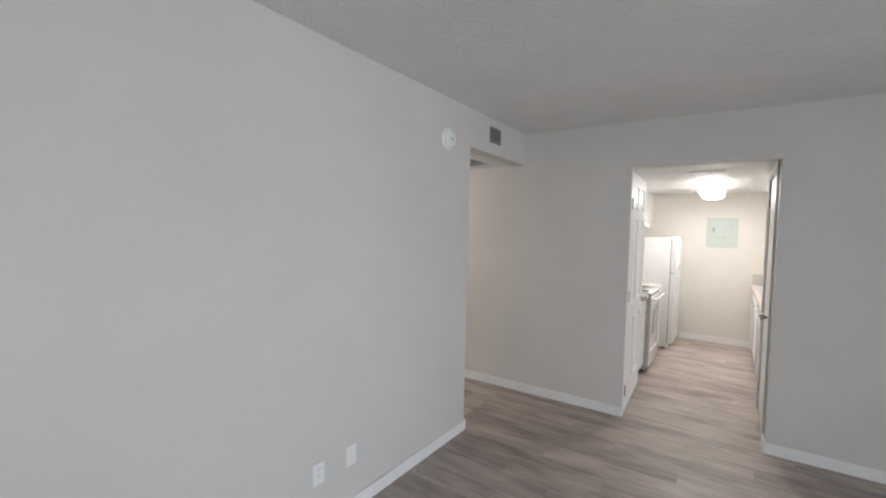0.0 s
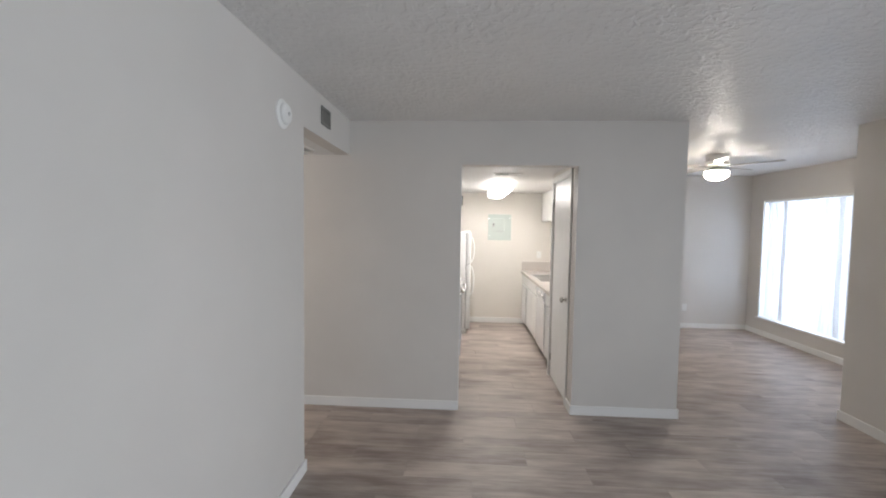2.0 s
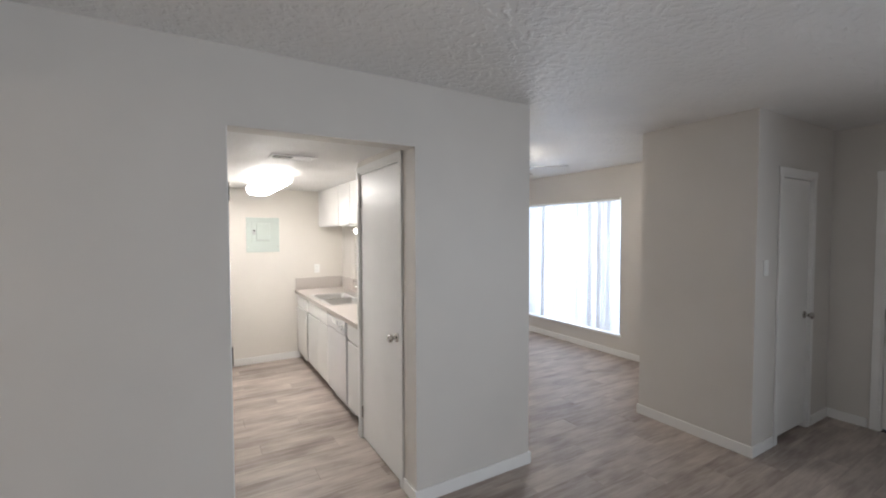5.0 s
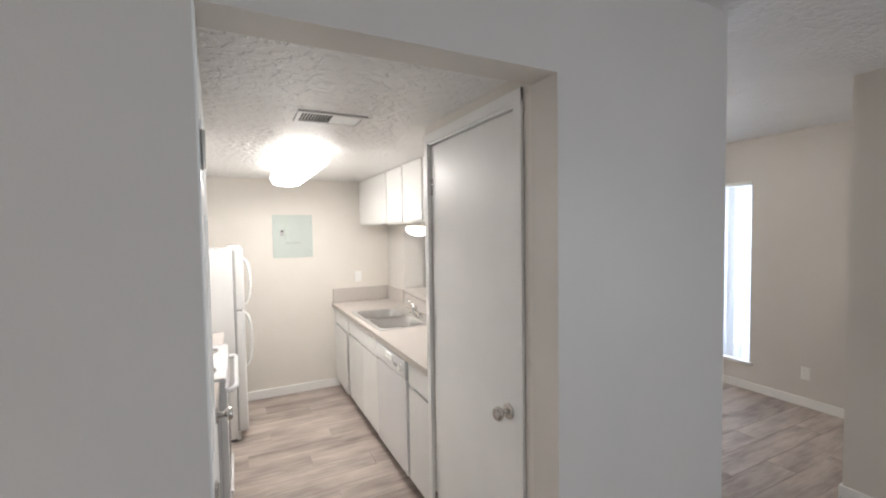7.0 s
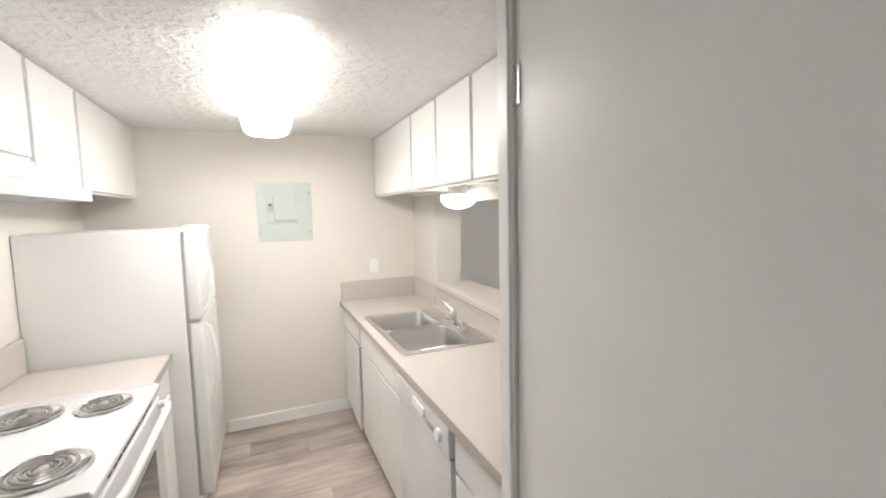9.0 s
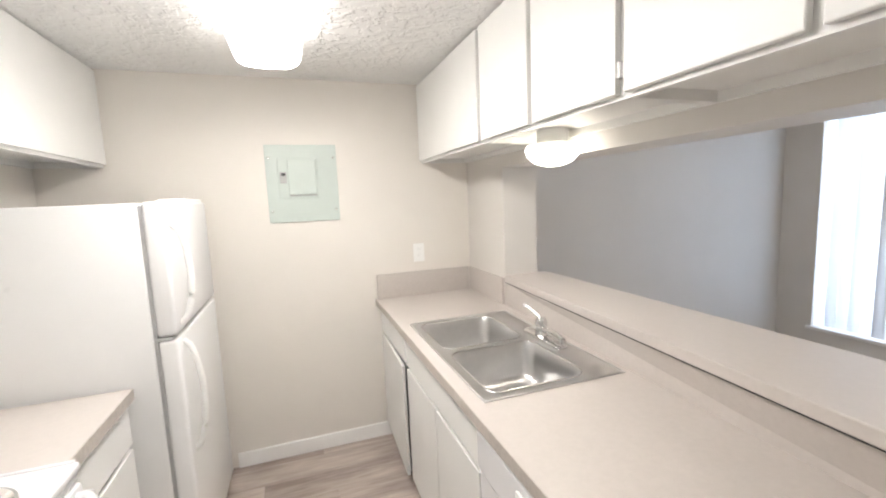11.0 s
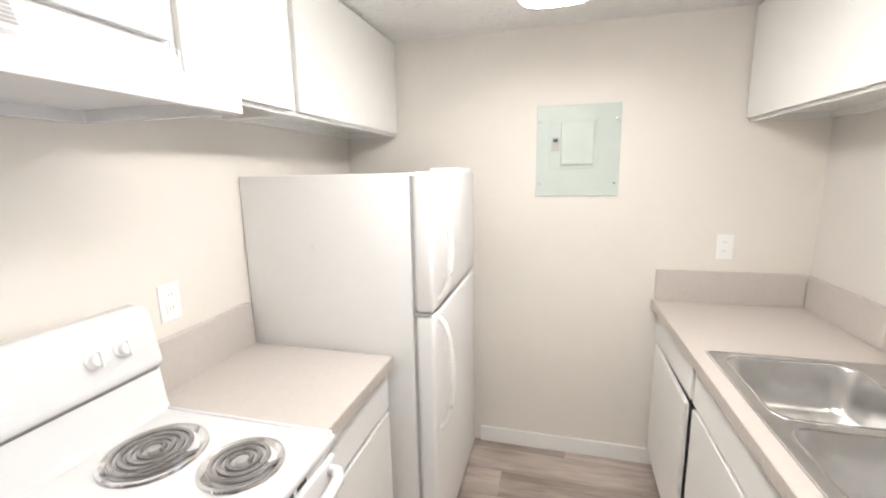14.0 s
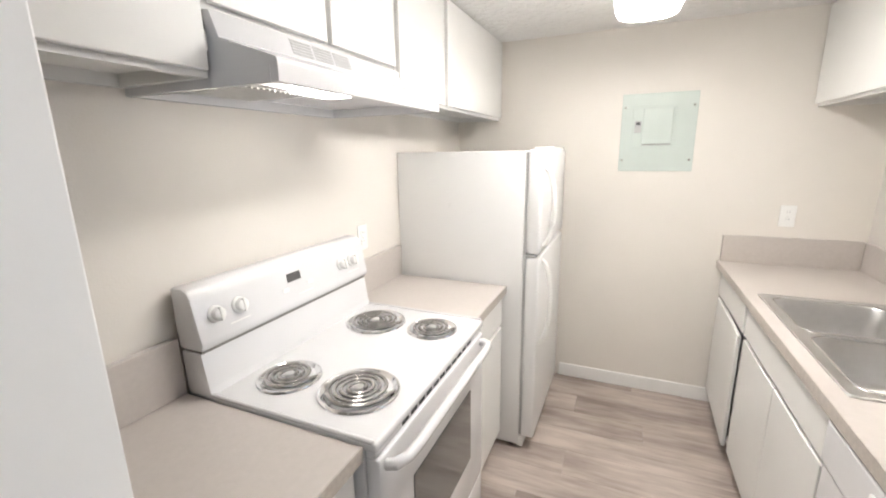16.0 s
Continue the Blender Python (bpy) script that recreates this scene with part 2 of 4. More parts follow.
def tube(points, r, n=10, closed=False):
    """A round bar along a run of points."""
    bm = bmesh.new()
    rings = []
    pts = [Vector(p) for p in points]
    for i, p in enumerate(pts):
        if closed:
            d = (pts[(i + 1) % len(pts)] - pts[i - 1]).normalized()
        else:
            d = (pts[min(i + 1, len(pts) - 1)] - pts[max(i - 1, 0)]).normalized()
        u = d.orthogonal().normalized() if abs(d.z) > 0.99 else d.cross(Vector((0, 0, 1))).normalized()
        w = d.cross(u)
        rings.append([bm.verts.new(p + r * (math.cos(2 * math.pi * k / n) * u + math.sin(2 * math.pi * k / n) * w)) for k in range(n)])
    pairs = list(zip(rings, rings[1:])) + ([(rings[-1], rings[0])] if closed else [])
    for a, b in pairs:
        for k in range(n):
            bm.faces.new((a[k], a[(k + 1) % n], b[(k + 1) % n], b[k]))
    if not closed:
        bm.faces.new(rings[0][::-1])
        bm.faces.new(rings[-1])
    bmesh.ops.recalc_face_normals(bm, faces=bm.faces)
    return bm


def part(name, bm, mat, parent=None, label="", smooth=False):
    me = bpy.data.meshes.new(name)
    bm.to_mesh(me)
    bm.free()
    me.materials.append(mat)
    if smooth:
        for p in me.polygons:
            p.use_smooth = True
        me.set_sharp_from_angle(angle=radians(38))
    ob = new(name, me)
    if parent is not None:
        ob.parent = parent
        ob.matrix_parent_inverse = parent.matrix_basis.inverted()
    if label:
        ob["label"] = label
    return ob


def thing(name, place, label, category, group=""):
    ob = new(name)
    ob.matrix_basis = Matrix.Translation(place)
    ob.empty_display_size = 0.1
    return tagged(ob, label, category, group)


def structure(name, bm, mat, label=""):
    return tagged(part(name, bm, mat), label, kind="structure")


# ---- structure: walls, floor slab, ceilings ----
XL, XE, YS, YK, YB = -1.535, 4.17, -2.6, 3.72, 7.25     # west, east, south walls, kitchen wall, back wall
HC, KC, HALLC = 2.54, 2.22, 2.245                        # ceilings
DX0, DX1, DH = -0.550, 0.446, 2.166                      # kitchen doorway
YKI = YK + 0.13                                          # kitchen side of that wall
KX0, KX1, KXO = -1.17, 1.09, 1.345                       # kitchen inner west, inner east, dining face
PY = 4.742                                               # pantry end

structure("wall_west", box(XL - 0.12, XL, YS - 0.12, 2.687, 0, HC), M_WALL, "greige painted living room wall")
structure("wall_hall_header", box(XL - 0.12, XL, 2.687, YK, HALLC, HC), M_WALL, "greige bulkhead over the hall opening")
structure("wall_hall_south", box(-4.2, XL - 0.12, 2.567, 2.687, 0, HC), M_WALL, "greige painted hall wall")
structure("wall_hall_end", box(-4.32, -4.2, 2.567, YKI, 0, HC), M_WALL, "greige painted end of the hall")
bm = box(-4.2, DX0 - 0.05, YK, YKI, 0, HC)
bm_box(bm, DX0 - 0.05, DX0, YK, YK + 0.042, 0, HC)
bm_box(bm, DX0 - 0.05, DX0, YK + 0.042, YKI, DH, HC)
structure("wall_kitchen_1", bm, M_WALL, "greige wall beside the kitchen doorway")
structure("wall_kitchen_2", box(DX1, KXO, YK, YKI, 0, HC), M_WALL, "greige wall end beside the kitchen doorway")
structure("wall_kitchen_3", box(DX0, DX1, YK, YKI, DH, HC), M_WALL, "greige wall over the kitchen doorway")
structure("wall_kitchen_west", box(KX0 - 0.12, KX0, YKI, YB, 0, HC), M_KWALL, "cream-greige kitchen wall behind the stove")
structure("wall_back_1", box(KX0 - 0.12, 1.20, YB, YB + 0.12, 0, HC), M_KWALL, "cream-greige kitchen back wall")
structure("wall_back_2", box(1.20, XE + 0.12, YB, YB + 0.12, 0, HC), M_WALL, "greige dining back wall")
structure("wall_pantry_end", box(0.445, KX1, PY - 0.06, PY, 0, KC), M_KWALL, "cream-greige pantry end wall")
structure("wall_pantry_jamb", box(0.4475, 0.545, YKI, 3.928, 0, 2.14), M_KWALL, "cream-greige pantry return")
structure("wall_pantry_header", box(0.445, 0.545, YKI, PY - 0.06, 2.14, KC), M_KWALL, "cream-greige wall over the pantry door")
structure("wall_divider_1", box(KX1, KXO, YKI, PY + 0.02, 0, HC), M_WALL, "greige divider wall behind the pantry")
structure("wall_divider_2", box(KX1, 1.30, PY + 0.02, 6.75, 0, 1.032), M_WALL, "greige half wall under the bar")
structure("wall_divider_3", box(KX1, 1.30, PY + 0.02, 6.75, 1.675, HC), M_WALL, "greige bulkhead over the pass-through")
structure("wall_divider_4", box(KX1, 1.30, 6.75, YB, 0, HC), M_WALL, "greige stub wall beside the pass-through")
BX, BY0, BY1 = 2.79, 2.93, 3.835
structure("wall_closet_west", box(BX, BX + 0.1, BY0, BY1, 0, HC), M_WALL, "greige closet side wall")
structure("wall_closet_north", box(BX + 0.1, XE, BY1 - 0.1, BY1, 0, HC), M_WALL, "greige closet wall towards the dining area")
CD0, CD1, CDH = 3.17, 3.75, 2.10
structure("wall_closet_south_1", box(BX + 0.1, CD0, BY0, BY0 + 0.1, 0, HC), M_WALL, "greige wall beside the closet door")
structure("wall_closet_south_2", box(CD1, XE, BY0, BY0 + 0.1, 0, HC), M_WALL, "greige wall beside the closet door")
structure("wall_closet_south_3", box(CD0, CD1, BY0, BY0 + 0.1, CDH, HC), M_WALL, "greige wall over the closet door")
WY0, WY1, WZ0, WZ1 = 5.07, 6.965, 0.28, 2.12
ED0, ED1 = 1.70, 2.60
EY0, EY1 = -2.1, 0.3
structure("wall_east_1", box(XE, XE + 0.12, EY1, ED0, 0, HC), M_WALL, "greige east wall")
structure("wall_east_7", box(XE, XE + 0.12, YS - 0.12, EY0, 0, HC), M_WALL, "greige east wall")
structure("wall_east_8", box(XE, XE + 0.12, EY0, EY1, 0, 0.28), M_WALL, "greige wall under the living window")
structure("wall_east_9", box(XE, XE + 0.12, EY0, EY1, 2.1, HC), M_WALL, "greige wall over the living window")
structure("wall_east_2", box(XE, XE + 0.12, ED0, ED1, 2.10, HC), M_WALL, "greige wall over the entry door")
structure("wall_east_3", box(XE, XE + 0.12, ED1, WY0, 0, HC), M_WALL, "greige wall beside the dining window")
structure("wall_east_4", box(XE, XE + 0.12, WY0, WY1, 0, WZ0), M_WALL, "greige wall under the dining window")
structure("wall_east_5", box(XE, XE + 0.12, WY0, WY1, WZ1, HC), M_WALL, "greige wall over the dining window")
structure("wall_east_6", box(XE, XE + 0.12, WY1, YB, 0, HC), M_WALL, "greige wall beside the dining window")
structure("wall_south", box(XL, XE, YS - 0.12, YS, 0, HC), M_WALL, "greige south wall")
structure("ceiling_living", box(-4.32, XE + 0.12, YS - 0.12, YB + 0.12, HC, HC + 0.12), M_CEIL, "white stomped plaster ceiling")
structure("ceiling_kitchen", box(KX0, KX1, YKI, YB, KC, KC + 0.06), M_CEIL, "low white stomped plaster kitchen ceiling")
structure("ceiling_hall", box(-4.2, XL - 0.12, 2.687, YK, HALLC, HALLC + 0.06), M_CEIL, "low white plaster hall ceiling")
floor = structure("floor", box(-4.32, XE + 0.12, YS - 0.12, YB + 0.12, -0.15, -0.006), M_UNDER, "grey-brown wood-look vinyl plank floor")


def baseboard(x0, x1, y0, y1):
    bm = box(x0, x1, y0, y1, 0.0, 0.083, 0.004)
    structure("baseboard", bm, M_TRIM, "white painted baseboard")


T = 0.014
baseboard(XL, XL + T, YS, 2.687)
baseboard(XL - 0.12, XL + T, 2.687, 2.687 + T)
baseboard(-4.2, DX0, YK - T, YK)
baseboard(DX1, KXO + T, YK - T, YK)
baseboard(DX1 - T, DX1, YK - T, YK + 0.165)
baseboard(KXO, KXO + T, YK, PY + 0.02 + T)
baseboard(1.30, 1.30 + T, PY + 0.02 + T, YB - T)
structure("baseboard", box(-0.42, 0.50, YB - T, YB, 0.0, 0.090, 0.004), M_TRIM, "white painted baseboard")
baseboard(1.30 + T, XE, YB - T, YB)
baseboard(XE - T, XE, BY1 + T, YB - T)
baseboard(BX - T, BX, BY0 - T, BY1 + T)
baseboard(BX, XE, BY1, BY1 + T)
baseboard(BX, CD0 - 0.06, BY0 - T, BY0)
baseboard(CD1 + 0.06, XE, BY0 - T, BY0)
baseboard(XE - T, XE, ED1 + 0.06, BY0 - T)
baseboard(XE - T, XE, YS, ED0 - 0.06)
baseboard(0.445 - T, 0.445, PY - 0.012, PY + 0.0)


# ---- doors ----
def knob(parent, m, name="door_knob"):
    """A satin knob on its rose; local z points out of the door."""
    b = lathe([(0, 0), (0.031, 0), (0.031, 0.006), (0.026, 0.011), (0.012, 0.014), (0.011, 0.030), (0.019, 0.036), (0.027, 0.046), (0.027, 0.056),
               (0.021, 0.064), (0, 0.066)], 28, m)
    return part(name, b, M_NICKEL, parent, "satin nickel knob", True)


def hinge(parent, x, y, z, axis="y"):
    b = lathe([(0, -0.045), (0.006, -0.045), (0.006, 0.045), (0, 0.045)], 12, Matrix.Translation((x, y, z)))
    if axis == "y":
        bm_box(b, x - 0.002, x + 0.002, y - 0.018, y + 0.018, z - 0.043, z + 0.043)
    else:
        bm_box(b, x - 0.018, x + 0.018, y - 0.002, y + 0.002, z - 0.043, z + 0.043)
    return part("hinge", b, M_NICKEL, parent, "worn metal hinge", True)


# pantry door, closed, in the plane of the counter fronts
pd = tagged(thing("door_1", (0.445, 4.32, 0), "closed flat white pantry door in a white frame", "door"), kind="structure")
part("leaf", box(0.452, 0.488, 3.9505, 4.6815, 0.012, 2.110, 0.002), M_DOOR, pd)
part("jamb", box(0.440, 0.545, 3.928, 3.949, 0, 2.114), M_TRIM, pd)
part("jamb", box(0.440, 0.545, 4.683, 4.700, 0, 2.114), M_TRIM, pd)
part("head", box(0.440, 0.545, 3.928, 4.700, 2.114, 2.136), M_TRIM, pd)
for y0, y1 in ((3.893, 3.940), (4.690, 4.736)):
    part("casing", box(0.432, 0.445, y0, y1, 0, 2.172, 0.003), M_TRIM, pd)
part("casing", box(0.431, 0.445, 3.893, 4.736, 2.126, 2.172, 0.003), M_TRIM, pd)
knob(pd, Matrix.Translation((0.452, 4.005, 0.965)) @ pose(0, 0, 0, 0, -90, 0))
part("latch", box(0.444, 0.453, 3.948, 3.954, 0.935, 0.995, 0.001), M_NICKEL, pd)
for z in (1.90, 0.22):
    hinge(pd, 0.449, 4.682, z)

# six-panel kitchen door, swung open into the kitchen
kd = tagged(thing("door_2", (-0.515, YKI + 0.01, 0), "open white six-panel door folded back beside the stove", "door"), kind="structure")


def six_panel_leaf(w, h, th):
    """x along the leaf, y through it, from the hinge at the origin."""
    bm = box(0, w, 0.0125, th - 0.0125, 0.01, h)
    st, mid = 0.11, 0.10
    rows = ((0.24, 0.82), (0.98, 1.725), (1.815, h - 0.11))
    cols = ((st, w / 2 - mid / 2), (w / 2 + mid / 2, w - st))
    zs = [0.01] + [z for r in rows for z in r] + [h]
    for k in range(0, len(zs), 2):
        bm_box(bm, 0, w, 0, th, zs[k], zs[k + 1], 0.003)
    for x0, x1 in ((0, st), (w / 2 - mid / 2, w / 2 + mid / 2), (w - st, w)):
        bm_box(bm, x0, x1, 0.0004, th - 0.0004, 0.01, h, 0.003)
    for z0, z1 in rows:
        for x0, x1 in cols:
            bm_box(bm, x0 + 0.040, x1 - 0.040, 0.003, th - 0.003, z0 + 0.040, z1 - 0.040, 0.009)
    return bm


LEAF = Matrix.Translation((-0.546, 3.772, 0)) @ pose(0, 0, 0, 0, 0, 92.1)
b = six_panel_leaf(0.905, 2.135, 0.035)
b.transform(LEAF)
part("leaf", b, M_DOOR, kd, smooth=False)
knob(kd, LEAF @ Matrix.Translation((0.835, 0.0, 0.93)) @ pose(0, 0, 0, 90, 0, 0))
knob(kd, LEAF @ Matrix.Translation((0.835, 0.035, 0.93)) @ pose(0, 0, 0, -90, 0, 0))
for z in (1.86, 1.05, 0.22):
    hinge(kd, -0.541, 3.768, z)
part("jamb_edge", box(DX0 - 0.001, DX0 + 0.005, YK + 0.003, YK + 0.046, 0.0, DH, 0.002), M_TRIM, kd)
part("jamb", box(DX0 - 0.05, DX0 - 0.042, YK + 0.044, YKI - 0.004, 0.0, DH), M_TRIM, kd)

# closet door
cd = tagged(thing("door_3", ((CD0 + CD1) / 2, BY0, 0), "closed flat white closet door in a white frame", "door"), kind="structure")
part("leaf", box(CD0 + 0.022, CD1 - 0.022, BY0 + 0.012, BY0 + 0.047, 0.04, 2.075, 0.002), M_DOOR, cd)
for x0, x1 in ((CD0, CD0 + 0.02), (CD1 - 0.02, CD1)):
    part("jamb", box(x0, x1, BY0 - 0.001, BY0 + 0.1, 0, CDH - 0.02), M_TRIM, cd)
part("head", box(CD0, CD1, BY0 - 0.001, BY0 + 0.1, CDH - 0.02, CDH), M_TRIM, cd)
for x0, x1 in ((CD0 - 0.045, CD0 + 0.008), (CD1 - 0.008, CD1 + 0.045)):
    part("casing", box(x0, x1, BY0 - 0.013, BY0, 0, CDH + 0.045, 0.003), M_TRIM, cd)
part("casing", box(CD0 - 0.055, CD1 + 0.055, BY0 - 0.014, BY0, CDH - 0.008, CDH + 0.05, 0.003), M_TRIM, cd)
knob(cd, Matrix.Translation((3.675, BY0 + 0.012, 0.965)) @ pose(0, 0, 0, 90, 0, 0))

# entry door
ed = tagged(thing("door_4", (XE, (ED0 + ED1) / 2, 0), "closed white entry door in a white frame", "door"), kind="structure")
part("leaf", box(XE + 0.03, XE + 0.075, ED0 + 0.022, ED1 - 0.022, 0.015, 2.07, 0.002), M_DOOR, ed)
for y0, y1 in ((ED0, ED0 + 0.02), (ED1 - 0.02, ED1)):
    part("jamb", box(XE - 0.001, XE + 0.12, y0, y1, 0, 2.10), M_TRIM, ed)
part("head", box(XE - 0.001, XE + 0.12, ED0 + 0.02, ED1 - 0.02, 2.078, 2.10), M_TRIM, ed)
for y0, y1 in ((ED0 - 0.045, ED0 + 0.008), (ED1 - 0.008, ED1 + 0.045)):
    part("casing", box(XE - 0.013, XE, y0, y1, 0, 2.145, 0.003), M_TRIM, ed)
part("casing", box(XE - 0.014, XE, ED0 - 0.05, ED1 + 0.05, 2.092, 2.15, 0.003), M_TRIM, ed)
knob(ed, Matrix.Translation((XE + 0.03, ED1 - 0.09, 0.965)) @ pose(0, 0, 0, 0, -90, 0))


# ---- windows and blinds ----
w1 = tagged(thing("window_1", (XE + 0.08, (WY0 + WY1) / 2, WZ0), "wide two-light window with a thin white sill", "window"), kind="structure")
for y0, y1 in ((WY0, WY0 + 0.022), ((WY0 + WY1) / 2 - 0.014, (WY0 + WY1) / 2 + 0.014), (WY1 - 0.022, WY1)):
    part("mullion", box(XE + 0.098, XE + 0.118, y0, y1, WZ0, WZ1, 0.002), M_TRIM, w1)
for z0, z1 in ((WZ0, WZ0 + 0.035), (1.175, 1.2), (WZ1 - 0.035, WZ1)):
    part("rail", box(XE + 0.099, XE + 0.117, WY0 + 0.022, WY1 - 0.022, z0, z1, 0.002), M_TRIM, w1)
for y0, y1 in ((WY0 + 0.022, (WY0 + WY1) / 2 - 0.014), ((WY0 + WY1) / 2 + 0.014, WY1 - 0.022)):
    pane = part("pane", box(XE + 0.106, XE + 0.110, y0, y1, WZ0 + 0.035, WZ1 - 0.035), M_GLASS, w1)
    pane.visible_shadow = False
part("sill", box(XE - 0.03, XE + 0.097, WY0 - 0.03, WY1 + 0.03, WZ0 - 0.022, WZ0 + 0.004, 0.004), M_TRIM, w1)

vb = thing("vertical_blind", (XE + 0.018, (WY0 + WY1) / 2, WZ1), "closed white vertical blind hanging in the dining window", "blind")
part("headrail", box(XE + 0.002, XE + 0.04, WY0 + 0.01, WY1 - 0.01, WZ1 - 0.038, WZ1 - 0.002, 0.003), M_PLASTIC, vb)
NV = 24
vane_w = 0.0775
pitch_v = (WY1 - WY0 - 0.09) / (NV - 1)
vane_mesh = None
rng = random.Random(4)
for i in range(NV):
    if vane_mesh is None:
        bm = bmesh.new()
        cols = []
        for k in range(7):
            u = (k / 6 - 0.5) * vane_w
            bow = 0.003 * (1 - (2 * k / 6 - 1) ** 2)
            cols.append([bm.verts.new((bow, u, z)) for z in (WZ0 + 0.015 - WZ1, -0.9, -0.04)])
        for a, c in zip(cols, cols[1:]):
            for j in range(2):
                bm.faces.new((a[j], c[j], c[j + 1], a[j + 1]))
        bmesh.ops.solidify(bm, geom=bm.faces[:], thickness=0.0009)
        v = part("vane", bm, M_BLIND, vb, smooth=True)
        vane_mesh = v.data
    else:
        v = new("vane", vane_mesh)
        v.parent = vb
    v.matrix_parent_inverse = Matrix.Identity(4)
    v.matrix_basis = Matrix.Translation((0.0, WY0 + 0.045 + i * pitch_v - (WY0 + WY1) / 2, 0)) @ pose(0, 0, 0, 0, 0, rng.uniform(-0.8, 0.8))

# never in view: added where the living room daylight lamp shines in
w2 = tagged(thing("unseen_window", (XE + 0.08, (EY0 + EY1) / 2, 0.28), "unseen wide living room window with a thin sill, added for daylight", "window"), kind="structure")
for y0, y1 in ((EY0, EY0 + 0.04), ((EY0 + EY1) / 2 - 0.02, (EY0 + EY1) / 2 + 0.02), (EY1 - 0.04, EY1)):
    part("mullion", box(XE + 0.075, XE + 0.105, y0, y1, 0.28, 2.1, 0.002), M_ALU, w2)
part("sill", box(XE - 0.03, XE + 0.074, EY0, EY1, 0.26, 0.284, 0.004), M_TRIM, w2)



# ---- wall fittings ----
def outlet(x, y, z, face, label="white plastic duplex outlet plate on the wall", kind_="outlet", switch=False):
    """face: the way that it looks, as degrees about z from +x."""
    m = Matrix.Translation((x, y, z)) @ pose(0, 0, 0, 0, 0, face)
    t = thing("light_switch" if switch else "wall_outlet", (x, y, z), label, "switch" if switch else "outlet")
    b = box(0.0, 0.006, -0.036, 0.036, -0.058, 0.058, 0.0025)
    b.transform(m)
    part("plate", b, M_PLASTIC, t)
    if switch:
        b = box(0.005, 0.009, -0.012, 0.012, -0.022, 0.022, 0.001)
        b.transform(m)
        part("toggle", b, M_PLASTIC, t)
    else:
        for dz in (-0.02, 0.02):
            b = box(0.005, 0.0085, -0.0165, 0.0165, dz - 0.0145, dz + 0.0145, 0.002)
            b.transform(m)
            soc = part("socket", b, M_PLASTIC, t)
            for dy in (-0.006, 0.006):
                b = box(0.0083, 0.0090, dy - 0.0012, dy + 0.0012, dz - 0.001, dz + 0.008)
                b.transform(m)
                part("slot", b, M_GREYGAS, soc, "grey slot")
    b = lathe([(0, 0.0062), (0.003, 0.0062), (0.003, 0.0088), (0, 0.009)], 10, m @ pose(0, 0, 0, 0, 90, 0))
    part("screw", b, M_VENT, t)
    return t


outlet(XL, 1.47, 0.328, 0)
outlet(XL, 1.245, 0.328, 0)
outlet(0.735, YB, 1.180, -90, "white duplex outlet plate over the backsplash")
outlet(KX0, 6.02, 1.172, 0, "white duplex outlet plate behind the stove corner")
outlet(XE, 4.60, 0.31, 180)
outlet(3.17, YB, 0.35, -90)
outlet(2.94, BY0, 1.39, -90, "white light switch beside the closet door", switch=True)

sm = thing("smoke_alarm", (XL, 2.37, 2.24), "round white smoke alarm on the living room wall", "smoke alarm")
MS = Matrix.Translation((XL, 2.37, 2.24)) @ pose(0, 0, 0, 0, 90, 0)
part("base", lathe([(0, 0), (0.080, 0), (0.080, 0.009), (0.074, 0.013), (0, 0.013)], 36, MS), M_PLASTIC, sm, smooth=True)
part("cover", lathe([(0.058, 0.013), (0.058, 0.028), (0.050, 0.037), (0.02, 0.041), (0, 0.041)], 36, MS), M_PLASTIC, sm, smooth=True)
part("button", lathe([(0, 0.040), (0.010, 0.040), (0.010, 0.044), (0, 0.044)], 16, MS), M_GREYGAS, sm, smooth=True)


def register(name, cx, cy, cz, w, h, m, nslat, label, mat=M_VENT, split=False):
    """A grille: local x across its width, local y across its slats, local z out of the surface."""
    t = thing(name, (cx, cy, cz), label, "vent")
    b = box(-w / 2 + 0.018, w / 2 - 0.018, -h / 2 + 0.018, h / 2 - 0.018, 0.0005, 0.0015)
    b.transform(m)
    part("backing", b, M_DARK, t)
    for x0, x1, y0, y1 in ((-w / 2, w / 2, -h / 2, -h / 2 + 0.022), (-w / 2, w / 2, h / 2 - 0.022, h / 2), (-w / 2, -w / 2 + 0.022, -h / 2 + 0.02, h / 2 - 0.02),
                           (w / 2 - 0.022, w / 2, -h / 2 + 0.02, h / 2 - 0.02)):
        b = box(x0, x1, y0, y1, 0, 0.009, 0.002)
        b.transform(m)
        part("frame", b, mat, t)
    for i in range(nslat):
        if split:
            u = -w / 2 + 0.026 + (w - 0.052) * (i + 0.5) / nslat
            tilt = 38 if u < 0 else -38
            b = box(-0.0055, 0.0055, -h / 2 + 0.02, h / 2 - 0.02, -0.0006, 0.0006)
            b.transform(m @ Matrix.Translation((u, 0, 0.006)) @ pose(0, 0, 0, 0, tilt, 0))
        else:
            u = -h / 2 + 0.026 + (h - 0.052) * (i + 0.5) / nslat
            b = box(-w / 2 + 0.02, w / 2 - 0.02, -0.0055, 0.0055, -0.0006, 0.0006)
            b.transform(m @ Matrix.Translation((0, u, 0.006)) @ pose(0, 0, 0, 35, 0, 0))
        part("slat", b, mat, t)
    return t


